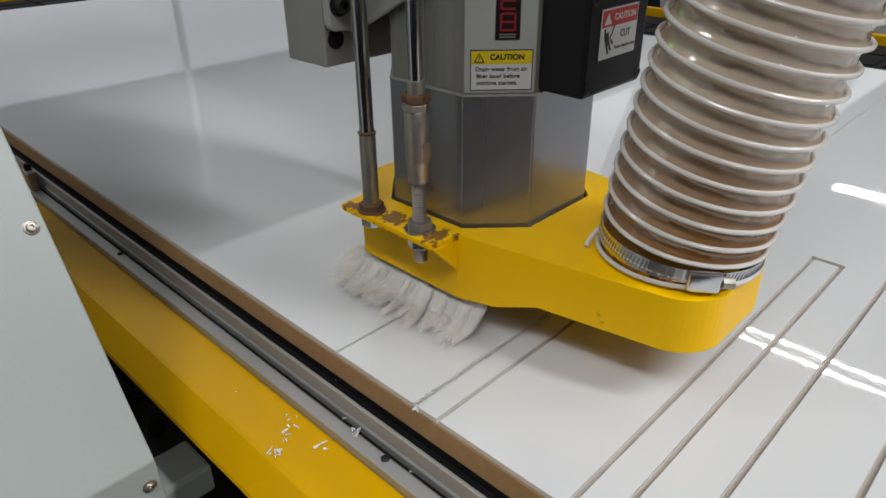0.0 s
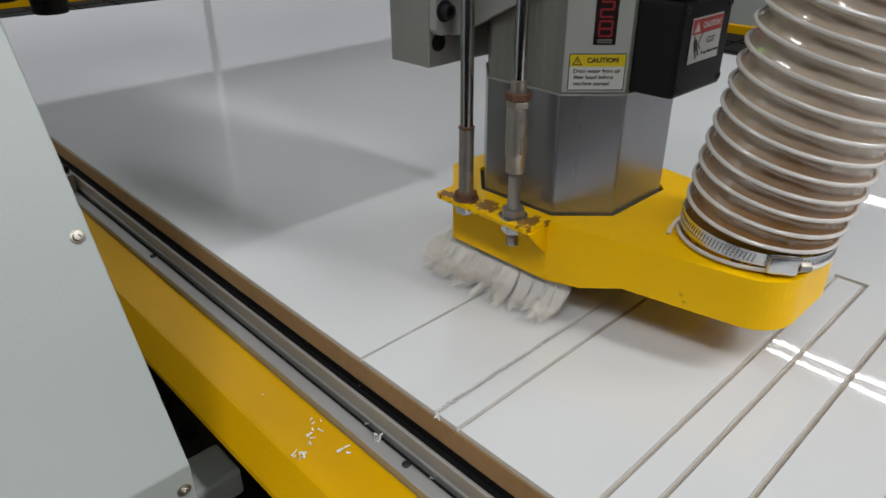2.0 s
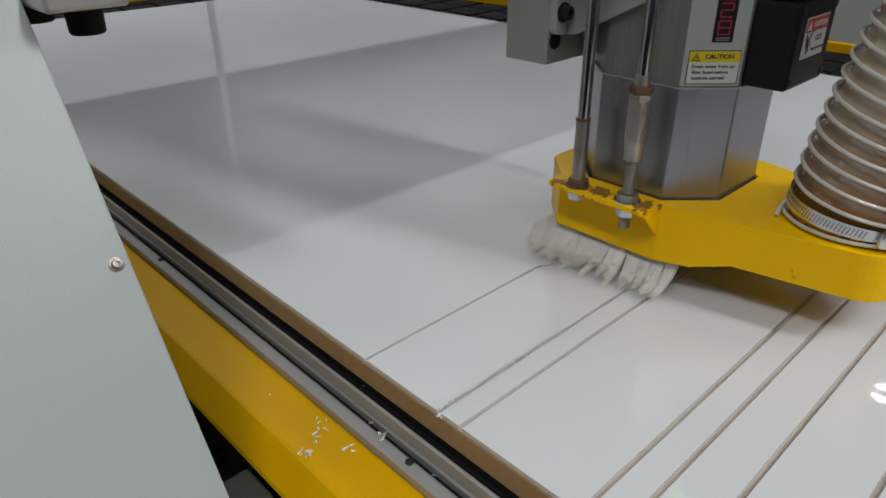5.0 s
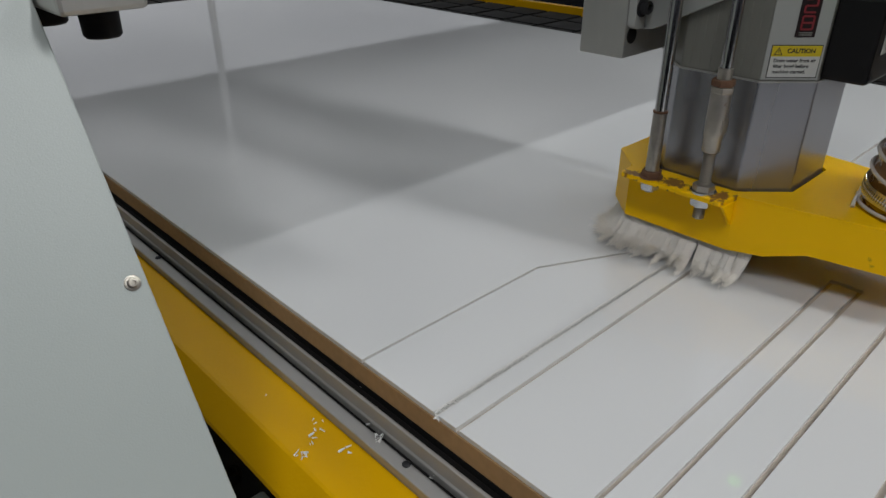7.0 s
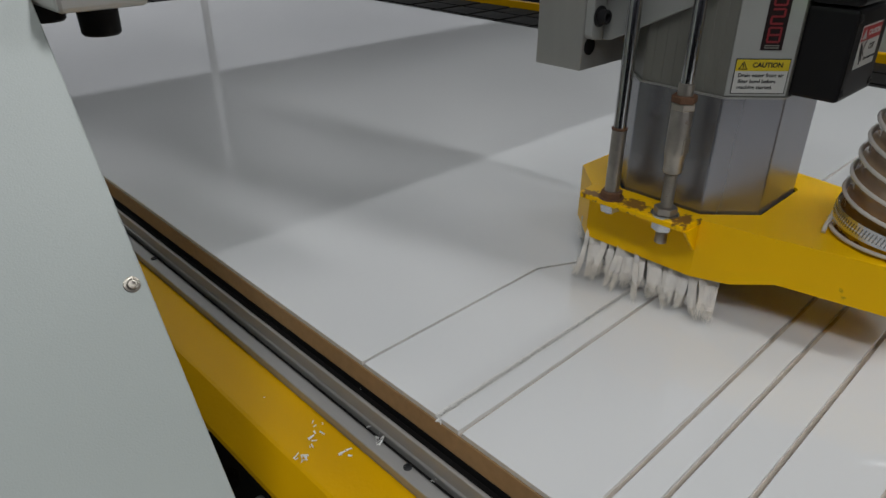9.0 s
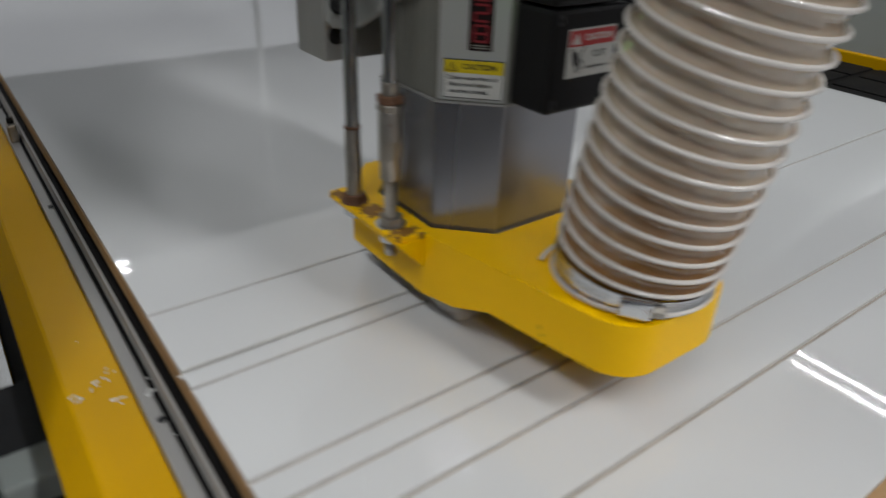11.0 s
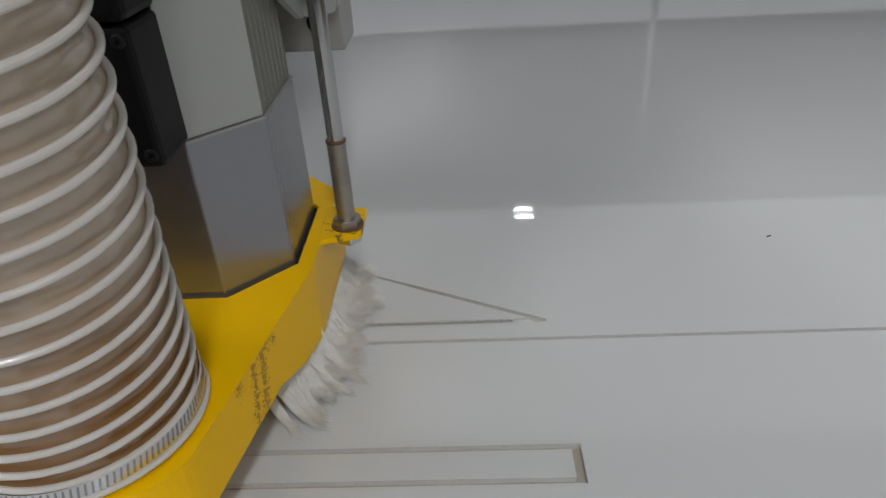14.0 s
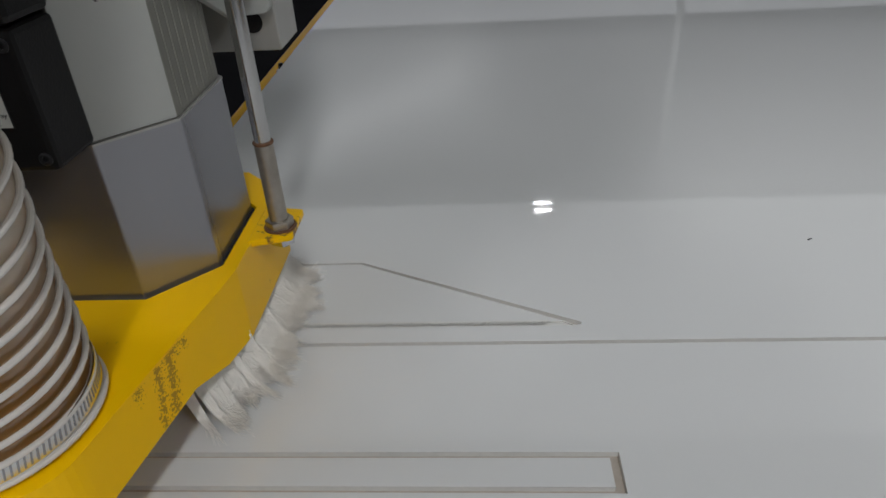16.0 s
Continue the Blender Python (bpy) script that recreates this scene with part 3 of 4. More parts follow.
def build_gantry():
    g = empty("gantry")
    tagged(g, "moving router gantry with pale grey-green leg covers", "gantry")
    side_cover(g, -0.1390, -1)
    side_cover(g, 1.66, 1)
    part("cross_beam", box_bm(-0.1385, 1.6585, 0.31, 0.66, 0.72, 1.14, 0.006), M_CASE, g, "pale gantry cross beam")
    # bearing carriage under the side beam
    car = part("carriage", box_bm(-0.1375, -0.068, 0.252, 0.36, -0.205, -0.135, 0.004), M_DARK, g, "dark bearing carriage")
    part("carriage_block", box_bm(-0.1375, -0.076, 0.205, 0.2515, -0.160, -0.130, 0.004), M_CASE, car, "pale painted carriage end block")
    for y in (0.284, 0.34):
        part("carriage_bolt", lathe_bm([(0.0085, -0.1352), (0.0085, -0.126), (0.0075, -0.125), (0.0045, -0.125), (0.0042, -0.130)], -0.088, y, 18), M_RUBBER, car, "black cap screw")
    # bumper on a bracket beside the leg
    br = part("bumper_bracket", box_bm(-0.137, -0.085, 0.27, 0.345, 0.2705, 0.289, 0.003), M_ALU_D, g, "aluminium bumper bracket")
    part("bumper", lathe_bm([(0.0105, 0.251), (0.0118, 0.2525), (0.0122, 0.266), (0.0128, 0.2704)], -0.104, 0.307, 28), M_RUBBER, br, "black rubber bumper", smooth=True)
    part("bumper", lathe_bm([(0.0105, 0.259), (0.0118, 0.2605), (0.0122, 0.2704)], -0.128, 0.330, 28), M_RUBBER, br, smooth=True)
    return g


GANTRY = build_gantry()

# ---------------------------------------------------------------- spindle head
AXIS = (0.172, 0.107)
HW, CH = 0.0732, 0.0355     # half width and corner cut of the spindle
TOP = 0.085                 # top of the dust shoe


def octagon(hw, ch):
    return [(-hw + ch, -hw), (hw - ch, -hw), (hw, -hw + ch), (hw, hw - ch), (hw - ch, hw), (-hw + ch, hw), (-hw, hw - ch), (-hw, -hw + ch)]


def corner_face(sx, along, z, out=0.0, hw=HW, ch=CH):
    """A pose on the cut corner face towards (sx, -1): x runs along it to its viewer's right, y is up."""
    c = hw - ch / 2
    yaw = -45 if sx < 0 else 45
    m = pose(sx * c, -c, z, 90, 0, yaw)
    return m @ pose(along, 0, out)


def build_spindle(head):
    sp = part("sleeve", prism_bm(octagon(HW, CH), 0.060, 0.186, bevel=0.0012), M_SLEEVE, head, "satin grey metal spindle sleeve")
    uh, uc = HW - 0.0016, CH - 0.0006
    body = part("spindle_housing", prism_bm(octagon(uh, uc), 0.1855, 0.50, bevel=0.0012), M_HOUSING, head, "grey cast spindle housing with ribbed sides")
    for s in (-1, 1):
        for k in range(7):
            y = -uh + uc + 0.008 + k * 0.0095
            bm = box_bm(s * uh - 0.0006, s * uh + 0.0006, y, y + 0.0045, 0.188, 0.498, 0.0004)
            part("cooling_rib", bm, M_HOUSING, body)
    for s in (-1, 1):
        plate("corner_panel", uc * 1.414 - 0.0012, 0.309, 0.0009, corner_face(s, 0, 0.3418, 0.0, uh, uc), M_FACE, body, "pale grey corner panel")
    part("sleeve_lip", prism_bm(octagon(HW + 0.0002, CH), 0.1848, 0.1862), M_ALU, sp)
    # water label
    o = 0.0010
    lab = plate("caution_label", 0.0425, 0.0275, 0.0003, corner_face(-1, 0.001, 0.2028, o, uh, uc), M_INK, body, "yellow and white caution label")
    plate("label_ground", 0.0412, 0.0262, 0.0002, corner_face(-1, 0.001, 0.2028, o + 0.0003, uh, uc), M_WHITE, lab)
    plate("label_band", 0.0412, 0.0088, 0.0002, corner_face(-1, 0.001, 0.2115, o + 0.0005, uh, uc), M_LYELLOW, lab)
    text_mesh("CAUTION", 0.0052, corner_face(-1, 0.0048, 0.2116, o + 0.0008, uh, uc), M_INK, lab, bold=0.00015)
    tri = prism_bm([(-0.0037, -0.003), (0.0037, -0.003), (0, 0.0035)], 0, 0.0002)
    bmesh.ops.transform(tri, matrix=corner_face(-1, -0.0142, 0.2113, o + 0.0007, uh, uc), verts=tri.verts)
    part("warning_triangle", tri, M_INK, lab)
    tri = prism_bm([(-0.0025, -0.0023), (0.0025, -0.0023), (0, 0.0022)], 0, 0.0002)
    bmesh.ops.transform(tri, matrix=corner_face(-1, -0.0142, 0.2113, o + 0.0009, uh, uc), verts=tri.verts)
    part("warning_triangle", tri, M_LYELLOW, lab)
    plate("warning_stroke", 0.0007, 0.0026, 0.0002, corner_face(-1, -0.0142, 0.2111, o + 0.0011, uh, uc), M_INK, lab)
    for row, (txt, dx) in enumerate((("Drain water from air", 0.0), ("filter bowl before", -0.0022), ("machine started.", -0.0030))):
        text_mesh(txt, 0.0042, corner_face(-1, 0.001 + dx, 0.2036 - row * 0.0047, o + 0.0006, uh, uc), M_INK, lab, bold=0.00008)
    # display with seven-segment figures
    dis = plate("display", 0.0165, 0.052, 0.0004, corner_face(-1, 0.0045, 0.2490, o, uh, uc), M_DISPLAY, body, "dark display with dull red figures")
    for zc, segs in ((0.2345, "abcdefg"), (0.2480, "abged"), (0.2615, "abcdef")):
        h, w, k = 0.0105, 0.0092, 0.0015
        spots = {"a": (0, h / 2, w, k), "g": (0, 0, w, k), "d": (0, -h / 2, w, k), "b": (w / 2, h / 4, k, h / 2), "c": (w / 2, -h / 4, k, h / 2), "f": (-w / 2, h / 4, k, h / 2), "e": (-w / 2, -h / 4, k, h / 2)}
        for s in segs:
            ax, az, ww, hh = spots[s]
            plate("digit_bar", ww, hh, 0.0002, corner_face(-1, 0.0045 + ax, zc + az, o + 0.0005, uh, uc), M_DIGIT, dis)
    for k in range(2):
        plate("print_bar", 0.011, 0.0009, 0.0002, corner_face(-1, 0.0045, 0.2265 - k * 0.0017, o + 0.0005, uh, uc), M_HOUSING, dis)
    text_mesh("201", 0.0085, corner_face(1, 0.002, 0.262, 0.0010, uh, uc) @ pose(0, 0, 0, 0, 0, 90), M_SLEEVE, body, "stamped_mark", bold=0.0002)
    # terminal box on the front
    tb = part("terminal_box", prism_bm([(-0.034, -HW + 0.0018), (-0.034, -0.1085), (0.0405, -0.1085), (0.0405, -HW + 0.0018)], 0.1872, 0.256, bevel=0.003), M_BOX, head, "black moulded terminal box")
    part("box_lid", prism_bm([(-0.035, -HW + 0.0018), (-0.035, -0.1095), (0.0415, -0.1095), (0.0415, -HW + 0.0018)], 0.2575, 0.30, bevel=0.004), M_BOX, tb)
    for x in (-0.028, 0.0350):
        for z in (0.1942, 0.2495):
            bm = lathe_bm([(0.0034, 0), (0.0034, 0.0008), (0.0028, 0.0012), (0.0016, 0.0012), (0.0015, 0.0002)], seg=16)
            bmesh.ops.transform(bm, matrix=pose(x, -0.1083, z, 90, 0, 0), verts=bm.verts)
            part("box_screw", bm, M_DARK, tb)
    fm = pose(0.0030, -0.1086, 0.2272, 90, 0, 0)
    cl = plate("cut_label", 0.046, 0.0335, 0.0003, fm, M_INK, tb, "red and white caution label")
    plate("label_ground", 0.0448, 0.0323, 0.0002, fm @ pose(0, 0, 0.0003), M_WHITE, cl)
    plate("label_band", 0.0430, 0.0105, 0.0002, fm @ pose(0, 0.0098, 0.0005), M_LRED, cl)
    text_mesh("CAUTION", 0.0058, fm @ pose(0.0058, 0.0098, 0.0008), M_WHITE, cl, bold=0.00015)
    tri = prism_bm([(-0.0042, -0.0035), (0.0042, -0.0035), (0, 0.0038)], 0, 0.0002)
    bmesh.ops.transform(tri, matrix=fm @ pose(-0.0150, 0.0096, 0.0007), verts=tri.verts)
    part("warning_triangle", tri, M_WHITE, cl)
    text_mesh("CUT", 0.0062, fm @ pose(0.0080, -0.0018, 0.0006), M_INK, cl, bold=0.0001)
    text_mesh("Keep han" "ds away", 0.0037, fm @ pose(0.0088, -0.0100, 0.0006), M_INK, cl)
    for ax, ay, ww, hh, r in ((-0.0145, -0.0035, 0.0050, 0.0085, 20), (-0.0170, 0.0005, 0.0016, 0.0060, 8), (-0.0105, -0.0085, 0.0015, 0.0062, 30), (-0.0130, -0.0105, 0.0015, 0.0055, 22), (-0.0085, -0.0055, 0.0013, 0.0045, 40), (-0.0085, 0.0010, 0.0010, 0.0100, -30)):
        plate("pictogram_bar", ww, hh, 0.0002, fm @ pose(ax, ay, 0.0006, 0, 0, r), M_INK, cl)
    led = lathe_bm([(0.0075, 0), (0.0075, 0.003), (0.005, 0.005), (0.002, 0.0057)], seg=20)
    bmesh.ops.transform(led, matrix=pose(-0.035, -0.092, 0.274, 0, -90, 0), verts=led.verts)
    part("indicator", led, M_LED, tb, "glowing green indicator")


def build_mount(head):
    """Clamp block behind the spindle and its painted flanges."""
    blk = part("mount_block", box_bm(-0.0965, 0.1035, 0.085, 0.135, 0.189, 0.52, 0.0012), M_ALU_D, head, "milled aluminium mounting block")
    for s, xo in ((-1, -0.0965), (1, 0.1035)):
        fl = part("mount_flange", prism_bm(rounded([(xo - s * 0.001, 0.217), (s * 0.0745, 0.2155), (s * 0.0745, 0.50), (xo - s * 0.001, 0.50)], [0.006, 0, 0, 0]), 0.0765, 0.0848, "y", 0.0008), M_FACE, head, "pale painted mounting flange")
        gus = [(0.0765, 0.2155), (0.068, 0.2165), (-0.022, 0.262), (-0.022, 0.50), (0.0765, 0.50)]
        part("gusset", prism_bm(gus, s * 0.0738, s * 0.0785, "x", 0.0008), M_FACE, fl)
        for z in (0.236, 0.268):
            bx = s * 0.0865
            bm = lathe_bm([(0.0088, 0), (0.0088, 0.0013), (0.0062, 0.0014), (0.0062, 0.0075), (0.0056, 0.0082), (0.0034, 0.0082), (0.0032, 0.004)], seg=24)
            bmesh.ops.transform(bm, matrix=pose(bx, 0.0764, z, 90, 0, 0), verts=bm.verts)
            part("flange_bolt", bm, M_DARK, fl, "black socket-head bolt", smooth=True)
        # Black disc on the face stands for the shade inside a bolt hole.
        bm = lathe_bm([(0.0075, 0), (0.0075, 0.0012)], seg=24)
        bmesh.ops.transform(bm, matrix=pose(s * 0.0855, 0.0851, 0.2095, 90, 0, 0), verts=bm.verts)
        part("hole_shade", bm, M_RUBBER, blk)


def shoe_outline():
    pts = [(-0.0545, -0.226), (0.0545, -0.226), (0.0745, -0.112), (0.0810, -0.078), (0.0865, -0.045), (0.0865, 0.066), (0.0525, 0.1005), (-0.0525, 0.1005), (-0.0865, 0.066), (-0.0865, -0.045), (-0.0810, -0.078), (-0.0745, -0.112)]
    return rounded(pts, [0.034, 0.034] + [0] * 10, 10)


def shoe_bottom(y):
    """The skirt reaches lower round the spindle than along the nose."""
    k = min(1.0, max(0.0, (-0.070 - y) / 0.036))
    return 0.030 + 0.015 * k


def build_shoe(head):
    t = 0.0025
    out = shoe_outline()
    hole = octagon(HW + 0.003, CH + 0.001)
    # top plate with the opening for the spindle
    bm = bmesh.new()
    for z in (TOP - t, TOP):
        vo = [bm.verts.new((x, y, z)) for x, y in out]
        vi = [bm.verts.new((x, y, z)) for x, y in hole]
        es = [bm.edges.new((r[i], r[(i + 1) % len(r)])) for r in (vo, vi) for i in range(len(r))]
        bmesh.ops.triangle_fill(bm, use_beauty=True, edges=es)
    bm.verts.ensure_lookup_table()
    n, h = len(out), len(hole)
    for off, m in ((0, n), (n, h)):
        for i in range(m):
            a, b = off + i, off + (i + 1) % m
            bm.faces.new([bm.verts[k] for k in (a, b, b + n + h, a + n + h)])
    shoe = part("shoe_top", bm, M_YELLOW, head, "yellow painted dust shoe")
    # skirt wall with thickness
    bm = bmesh.new()
    c = Vector((0, -0.05))
    rings = []
    for k, z in ((1, TOP - 0.0012), (1, None), (0.965, None), (0.965, TOP - t)):
        rings.append([bm.verts.new((c.x + (x - c.x) * k, c.y + (y - c.y) * k, shoe_bottom(y) if z is None else z)) for x, y in out])
    for a, b in zip(rings, rings[1:]):
        for i in range(len(out)):
            bm.faces.new((a[i], a[(i + 1) % n], b[(i + 1) % n], b[i]))
    part("skirt", bm, M_SKIRT, shoe)
    # Black sheet fills the gap round the sleeve, in place of shade.
    part("gap_shade", prism_bm(octagon(HW + 0.0028, CH + 0.001), 0.0815, 0.0820), M_RUBBER, shoe)
    # fixing ears
    ear = part("ear", prism_bm(rounded([(-0.084, 0.064), (-0.1125, 0.062), (-0.1125, -0.042), (-0.084, -0.046)], [0, 0.004, 0.003, 0]), TOP - 0.0042, TOP + 0.0006, bevel=0.0008), M_EAR, shoe)
    part("ear_gusset", prism_bm([(-0.0866, TOP - 0.004), (-0.111, TOP - 0.004), (-0.0866, TOP - 0.030)], -0.045, -0.0422, "y", 0.0004), M_YELLOW, ear)
    part("ear", prism_bm(rounded([(0.084, -0.012), (0.1135, -0.004), (0.1135, 0.034), (0.084, 0.038)], [0, 0.004, 0.003, 0]), TOP - 0.0042, TOP + 0.0006, bevel=0.0008), M_EAR, shoe)
    return shoe


def build_rods(head):
    # plain guide rods
    for x, y, cap in ((-0.102, 0.034, True), (0.1025, 0.0086, False)):
        rod = part("guide_rod", lathe_bm([(0.0055, 0.149), (0.0055, 0.52)], x, y, 24), M_CHROME, head, "polished steel guide rod", smooth=True)
        part("rod_sleeve", lathe_bm([(0.0064, TOP + 0.006), (0.0064, 0.149), (0.0058, 0.1505)], x, y, 24), M_STEEL, rod, "worn steel sleeve", smooth=True)
        part("rod_ring", lathe_bm([(0.0066, 0.1492), (0.0070, 0.1500), (0.0070, 0.1508), (0.0060, 0.1514)], x, y, 24), M_RUST, rod)
        part("nut", hex_bm(x, y, TOP + 0.001, TOP + 0.0075, 0.0175, 0.3), M_STEEL if not cap else M_RUST, rod, "weathered hexagon nut")
        part("washer", lathe_bm([(0.0115, TOP + 0.0006), (0.0115, TOP + 0.0016)], x, y, 24), M_RUST, rod)
        part("nut", hex_bm(x, y, TOP - 0.0118, TOP - 0.0044, 0.0165, 0.7), M_ZINC, rod, "zinc hexagon nut")
        part("rod_end", lathe_bm([(0.0042, TOP - 0.0145), (0.0045, TOP - 0.0135), (0.0045, TOP - 0.0118)], x, y, 16), M_STEEL, rod)
        if cap:
            part("cylinder_cap", lathe_bm([(0.0105, 0.2665), (0.0115, 0.268), (0.0115, 0.30), (0.016, 0.3005), (0.016, 0.50)], x, y, 28), M_DARK, rod, "dark cylinder end cap", smooth=True)
    x, y = -0.100, -0.019
    rod = part("adjuster_rod", lathe_bm([(0.0050, 0.186), (0.0050, 0.52)], x, y, 24), M_CHROME, head, "polished adjuster rod with turnbuckle", smooth=True)
    part("thread", thread_bm(x, y, TOP - 0.026, 0.128, 0.0054, 0.0019), M_STEEL, rod)
    sl = part("turnbuckle", lathe_bm([(0.0068, 0.1245), (0.0078, 0.1255), (0.0078, 0.1365), (0.0084, 0.1385), (0.0088, 0.1425), (0.0088, 0.1765), (0.0080, 0.178)], x, y, 22), M_STEEL, rod, "worn threaded coupling", smooth=True)
    part("flat", box_bm(x - 0.0045, x + 0.0045, y - 0.0092, y - 0.0072, 0.142, 0.156, 0.0006), M_STEEL, sl)
    part("nut", hex_bm(x, y, 0.1782, 0.1835, 0.0175, 0.5), M_STEEL, rod)
    part("nut", hex_bm(x, y, 0.1838, 0.1895, 0.0180, 0.2), M_RUST, rod, "rusty hexagon nut")
    part("collar", lathe_bm([(0.0062, 0.1895), (0.0062, 0.1985), (0.0054, 0.199)], x, y, 20), M_STEEL, rod)
    part("nut", hex_bm(x, y, TOP + 0.0022, TOP + 0.0085, 0.0175, 0.9), M_STEEL, rod, "weathered hexagon nut")
    part("washer", lathe_bm([(0.0120, TOP + 0.0006), (0.0120, TOP + 0.0022)], x, y, 26), M_ZINC, rod)
    part("nut", hex_bm(x, y, TOP - 0.0130, TOP - 0.0044, 0.0170, 0.1), M_ZINC, rod, "zinc hexagon nut")


HOSE_FOOT = Vector((0.001, -0.1750, TOP))
HOSE_LEAN = Vector((0.02, -0.20, 1.0))
R_HOSE = 0.0555


def hose_radius(s):
    """The clamp squeezes the foot of the hose."""
    return R_HOSE - 0.0024 * math.exp(-(s / 0.03) ** 2)


def hose_frame(s):
    """Centre and cross axes of the hose, s metres up from the shoe."""
    k = 1 - math.exp(-s / 0.03)
    p = HOSE_FOOT + Vector((HOSE_LEAN.x * (s - 0.02 * k), HOSE_LEAN.y * (s - 0.02 * k), s))
    d = Vector((HOSE_LEAN.x * k, HOSE_LEAN.y * k, 1)).normalized()
    u = Vector((1, 0, 0))
    u = (u - d * u.dot(d)).normalized()
    return p, u, d.cross(u)


PITCH, HOSE_LENGTH, TURN = 0.0141, 0.46, 1.22
JOINTS = 6
HOSE_TURNS = []


def hose_point(f, ph, out):
    """A point of the hose: f turns round the helix, ph from one rib to the next, out from the nominal radius."""
    s = min(HOSE_LENGTH, max(0.0, (TURN - f + ph) * PITCH))
    p, u, w = hose_frame(s + 0.0005)
    return p + (hose_radius(s) + out) * (math.cos(TAU * f) * u + math.sin(TAU * f) * w)


def hose_joint(j):
    """Centre of the hose at the lower end of turn j."""
    return hose_frame((TURN - 1.25 + j) * PITCH + 0.5 * PITCH)[0]


def build_hose(head):
    seg, per = 96, 10
    part("spigot", lathe_bm([(0.0492, TOP - 0.002), (0.0515, TOP + 0.012)], HOSE_FOOT.x, HOSE_FOOT.y, 48), M_YELLOW, head, "yellow hose spigot", smooth=True)
    # one rigid piece for each of the lower turns, and one for the rest
    last = 1.25 - HOSE_LENGTH / PITCH
    for j in range(JOINTS + 1):
        f0 = 2.25 if j == 0 else 1.25 - j
        f1 = 0.25 - j if j < JOINTS else last
        bm = bmesh.new()
        steps = int(round((f0 - f1) * seg))
        rows = []
        for i in range(steps + 1):
            f = f0 + (f1 - f0) * i / steps
            row = []
            for k in range(per + 3):
                ph = -0.10 + 1.2 * k / (per + 2)
                sag = math.sin(math.pi * min(1.0, max(0.0, ph)))
                s, a = (TURN - f + ph) * PITCH, TAU * f
                out = -0.0033 * sag ** 0.85 + 0.00034 * sag * (math.sin(19 * a + 310 * s) + 0.7 * math.sin(31 * a - 470 * s + 1.3) + 0.8 * math.sin(7 * a + 900 * s))
                row.append(bm.verts.new(hose_point(f, ph, out - (0.0005 if sag == 0 else 0.0))))
            rows.append(row)
        for p, q in zip(rows, rows[1:]):
            for k in range(per + 2):
                if (p[k].co - p[k + 1].co).length > 1e-6 or (q[k].co - q[k + 1].co).length > 1e-6:
                    bm.faces.new((p[k], p[k + 1], q[k + 1], q[k]))
        turn = part("hose_turn", bm, M_HOSE, head, "translucent dusty suction hose wall", smooth=True)
        f0 = min(f0, 1.14)
        n = int(round((f0 - f1) * 48))
        pts = [hose_point(f0 + (f1 - f0) * i / n, 0.04, 0.0008) for i in range(n + 1)]
        part("spiral_rib", tube_bm(pts, 0.0016, 10), M_RIB, turn, "white plastic spiral rib", smooth=True)
        HOSE_TURNS.append(turn)
    hose = HOSE_TURNS[0]
    ring = [hose_frame(0.0035)[0] + (hose_radius(0) + 0.0022) * (math.cos(TAU * k / 48) * Vector((1, 0, 0)) + math.sin(TAU * k / 48) * Vector((0, 1, 0))) for k in range(49)]
    part("foot_rib", tube_bm(ring, 0.0017, 8), M_RIB, hose, "lowest turn of the white spiral, below the clamp", smooth=True)
    tail = [HOSE_FOOT + Vector(v) for v in ((-0.0415, 0.0480, 0.0022), (-0.0375, 0.0490, 0.0050), (-0.0310, 0.0495, 0.0075), (-0.0235, 0.0495, 0.0095), (-0.0150, 0.0515, 0.0115))]
    part("loose_end", tube_bm(tail, 0.0017, 8), M_RIB, hose, "loose cut end of the white spiral", smooth=True)
    # worm-drive clamp
    bm = bmesh.new()
    bands = []
    for k in range(64):
        a = TAU * k / 64
        ring = []
        for dr, z in ((0.0, 0.008), (0.0009, 0.008), (0.0009, 0.0185), (0.0, 0.0185)):
            p, u, w = hose_frame(z)
            ring.append(bm.verts.new(p + (hose_radius(0.013) + 0.0012 + dr) * (math.cos(a) * u + math.sin(a) * w)))
        bands.append(ring)
    for k in range(64):
        a, b = bands[k], bands[(k + 1) % 64]
        for j in range(4):
            bm.faces.new((a[j], a[(j + 1) % 4], b[(j + 1) % 4], b[j]))
    clamp = part("hose_clamp", bm, M_ZINC, head, "zinc worm-drive hose clamp")
    slot = box_bm(-0.00045, 0.00045, -0.0002, 0.0002, -0.0034, 0.0034, 0)
    me = bpy.data.meshes.new("clamp_slot")
    slot.to_mesh(me)
    slot.free()
    me.materials.append(M_SLEEVE)
    scr = radians(221)
    for k in range(110):
        a = scr + radians(14) + radians(3.0) * k
        p, u, w = hose_frame(0.0132)
        d = math.cos(a) * u + math.sin(a) * w
        z = u.cross(w)
        tang = z.cross(d)
        m = Matrix((tang, d, z)).transposed().to_4x4() @ pose(0, 0, 0, 0, 14, 0)
        m.translation = p + (hose_radius(0.013) + 0.0021) * d
        o = new("clamp_slot", me)
        o.parent = clamp
        o.matrix_basis = m
    p, u, w = hose_frame(0.0132)
    d = math.cos(scr) * u + math.sin(scr) * w
    z = u.cross(w)
    tang = z.cross(d)
    base = Matrix((tang, d, z)).transposed().to_4x4()
    base.translation = p + (hose_radius(0.013) + 0.0022) * d
    bm = box_bm(-0.0105, 0.0105, 0.0, 0.0062, -0.0072, 0.0072, 0.0022)
    bmesh.ops.transform(bm, matrix=base, verts=bm.verts)
    hs = part("screw_housing", bm, M_ZINC, clamp, "bright clamp screw housing", smooth=True)
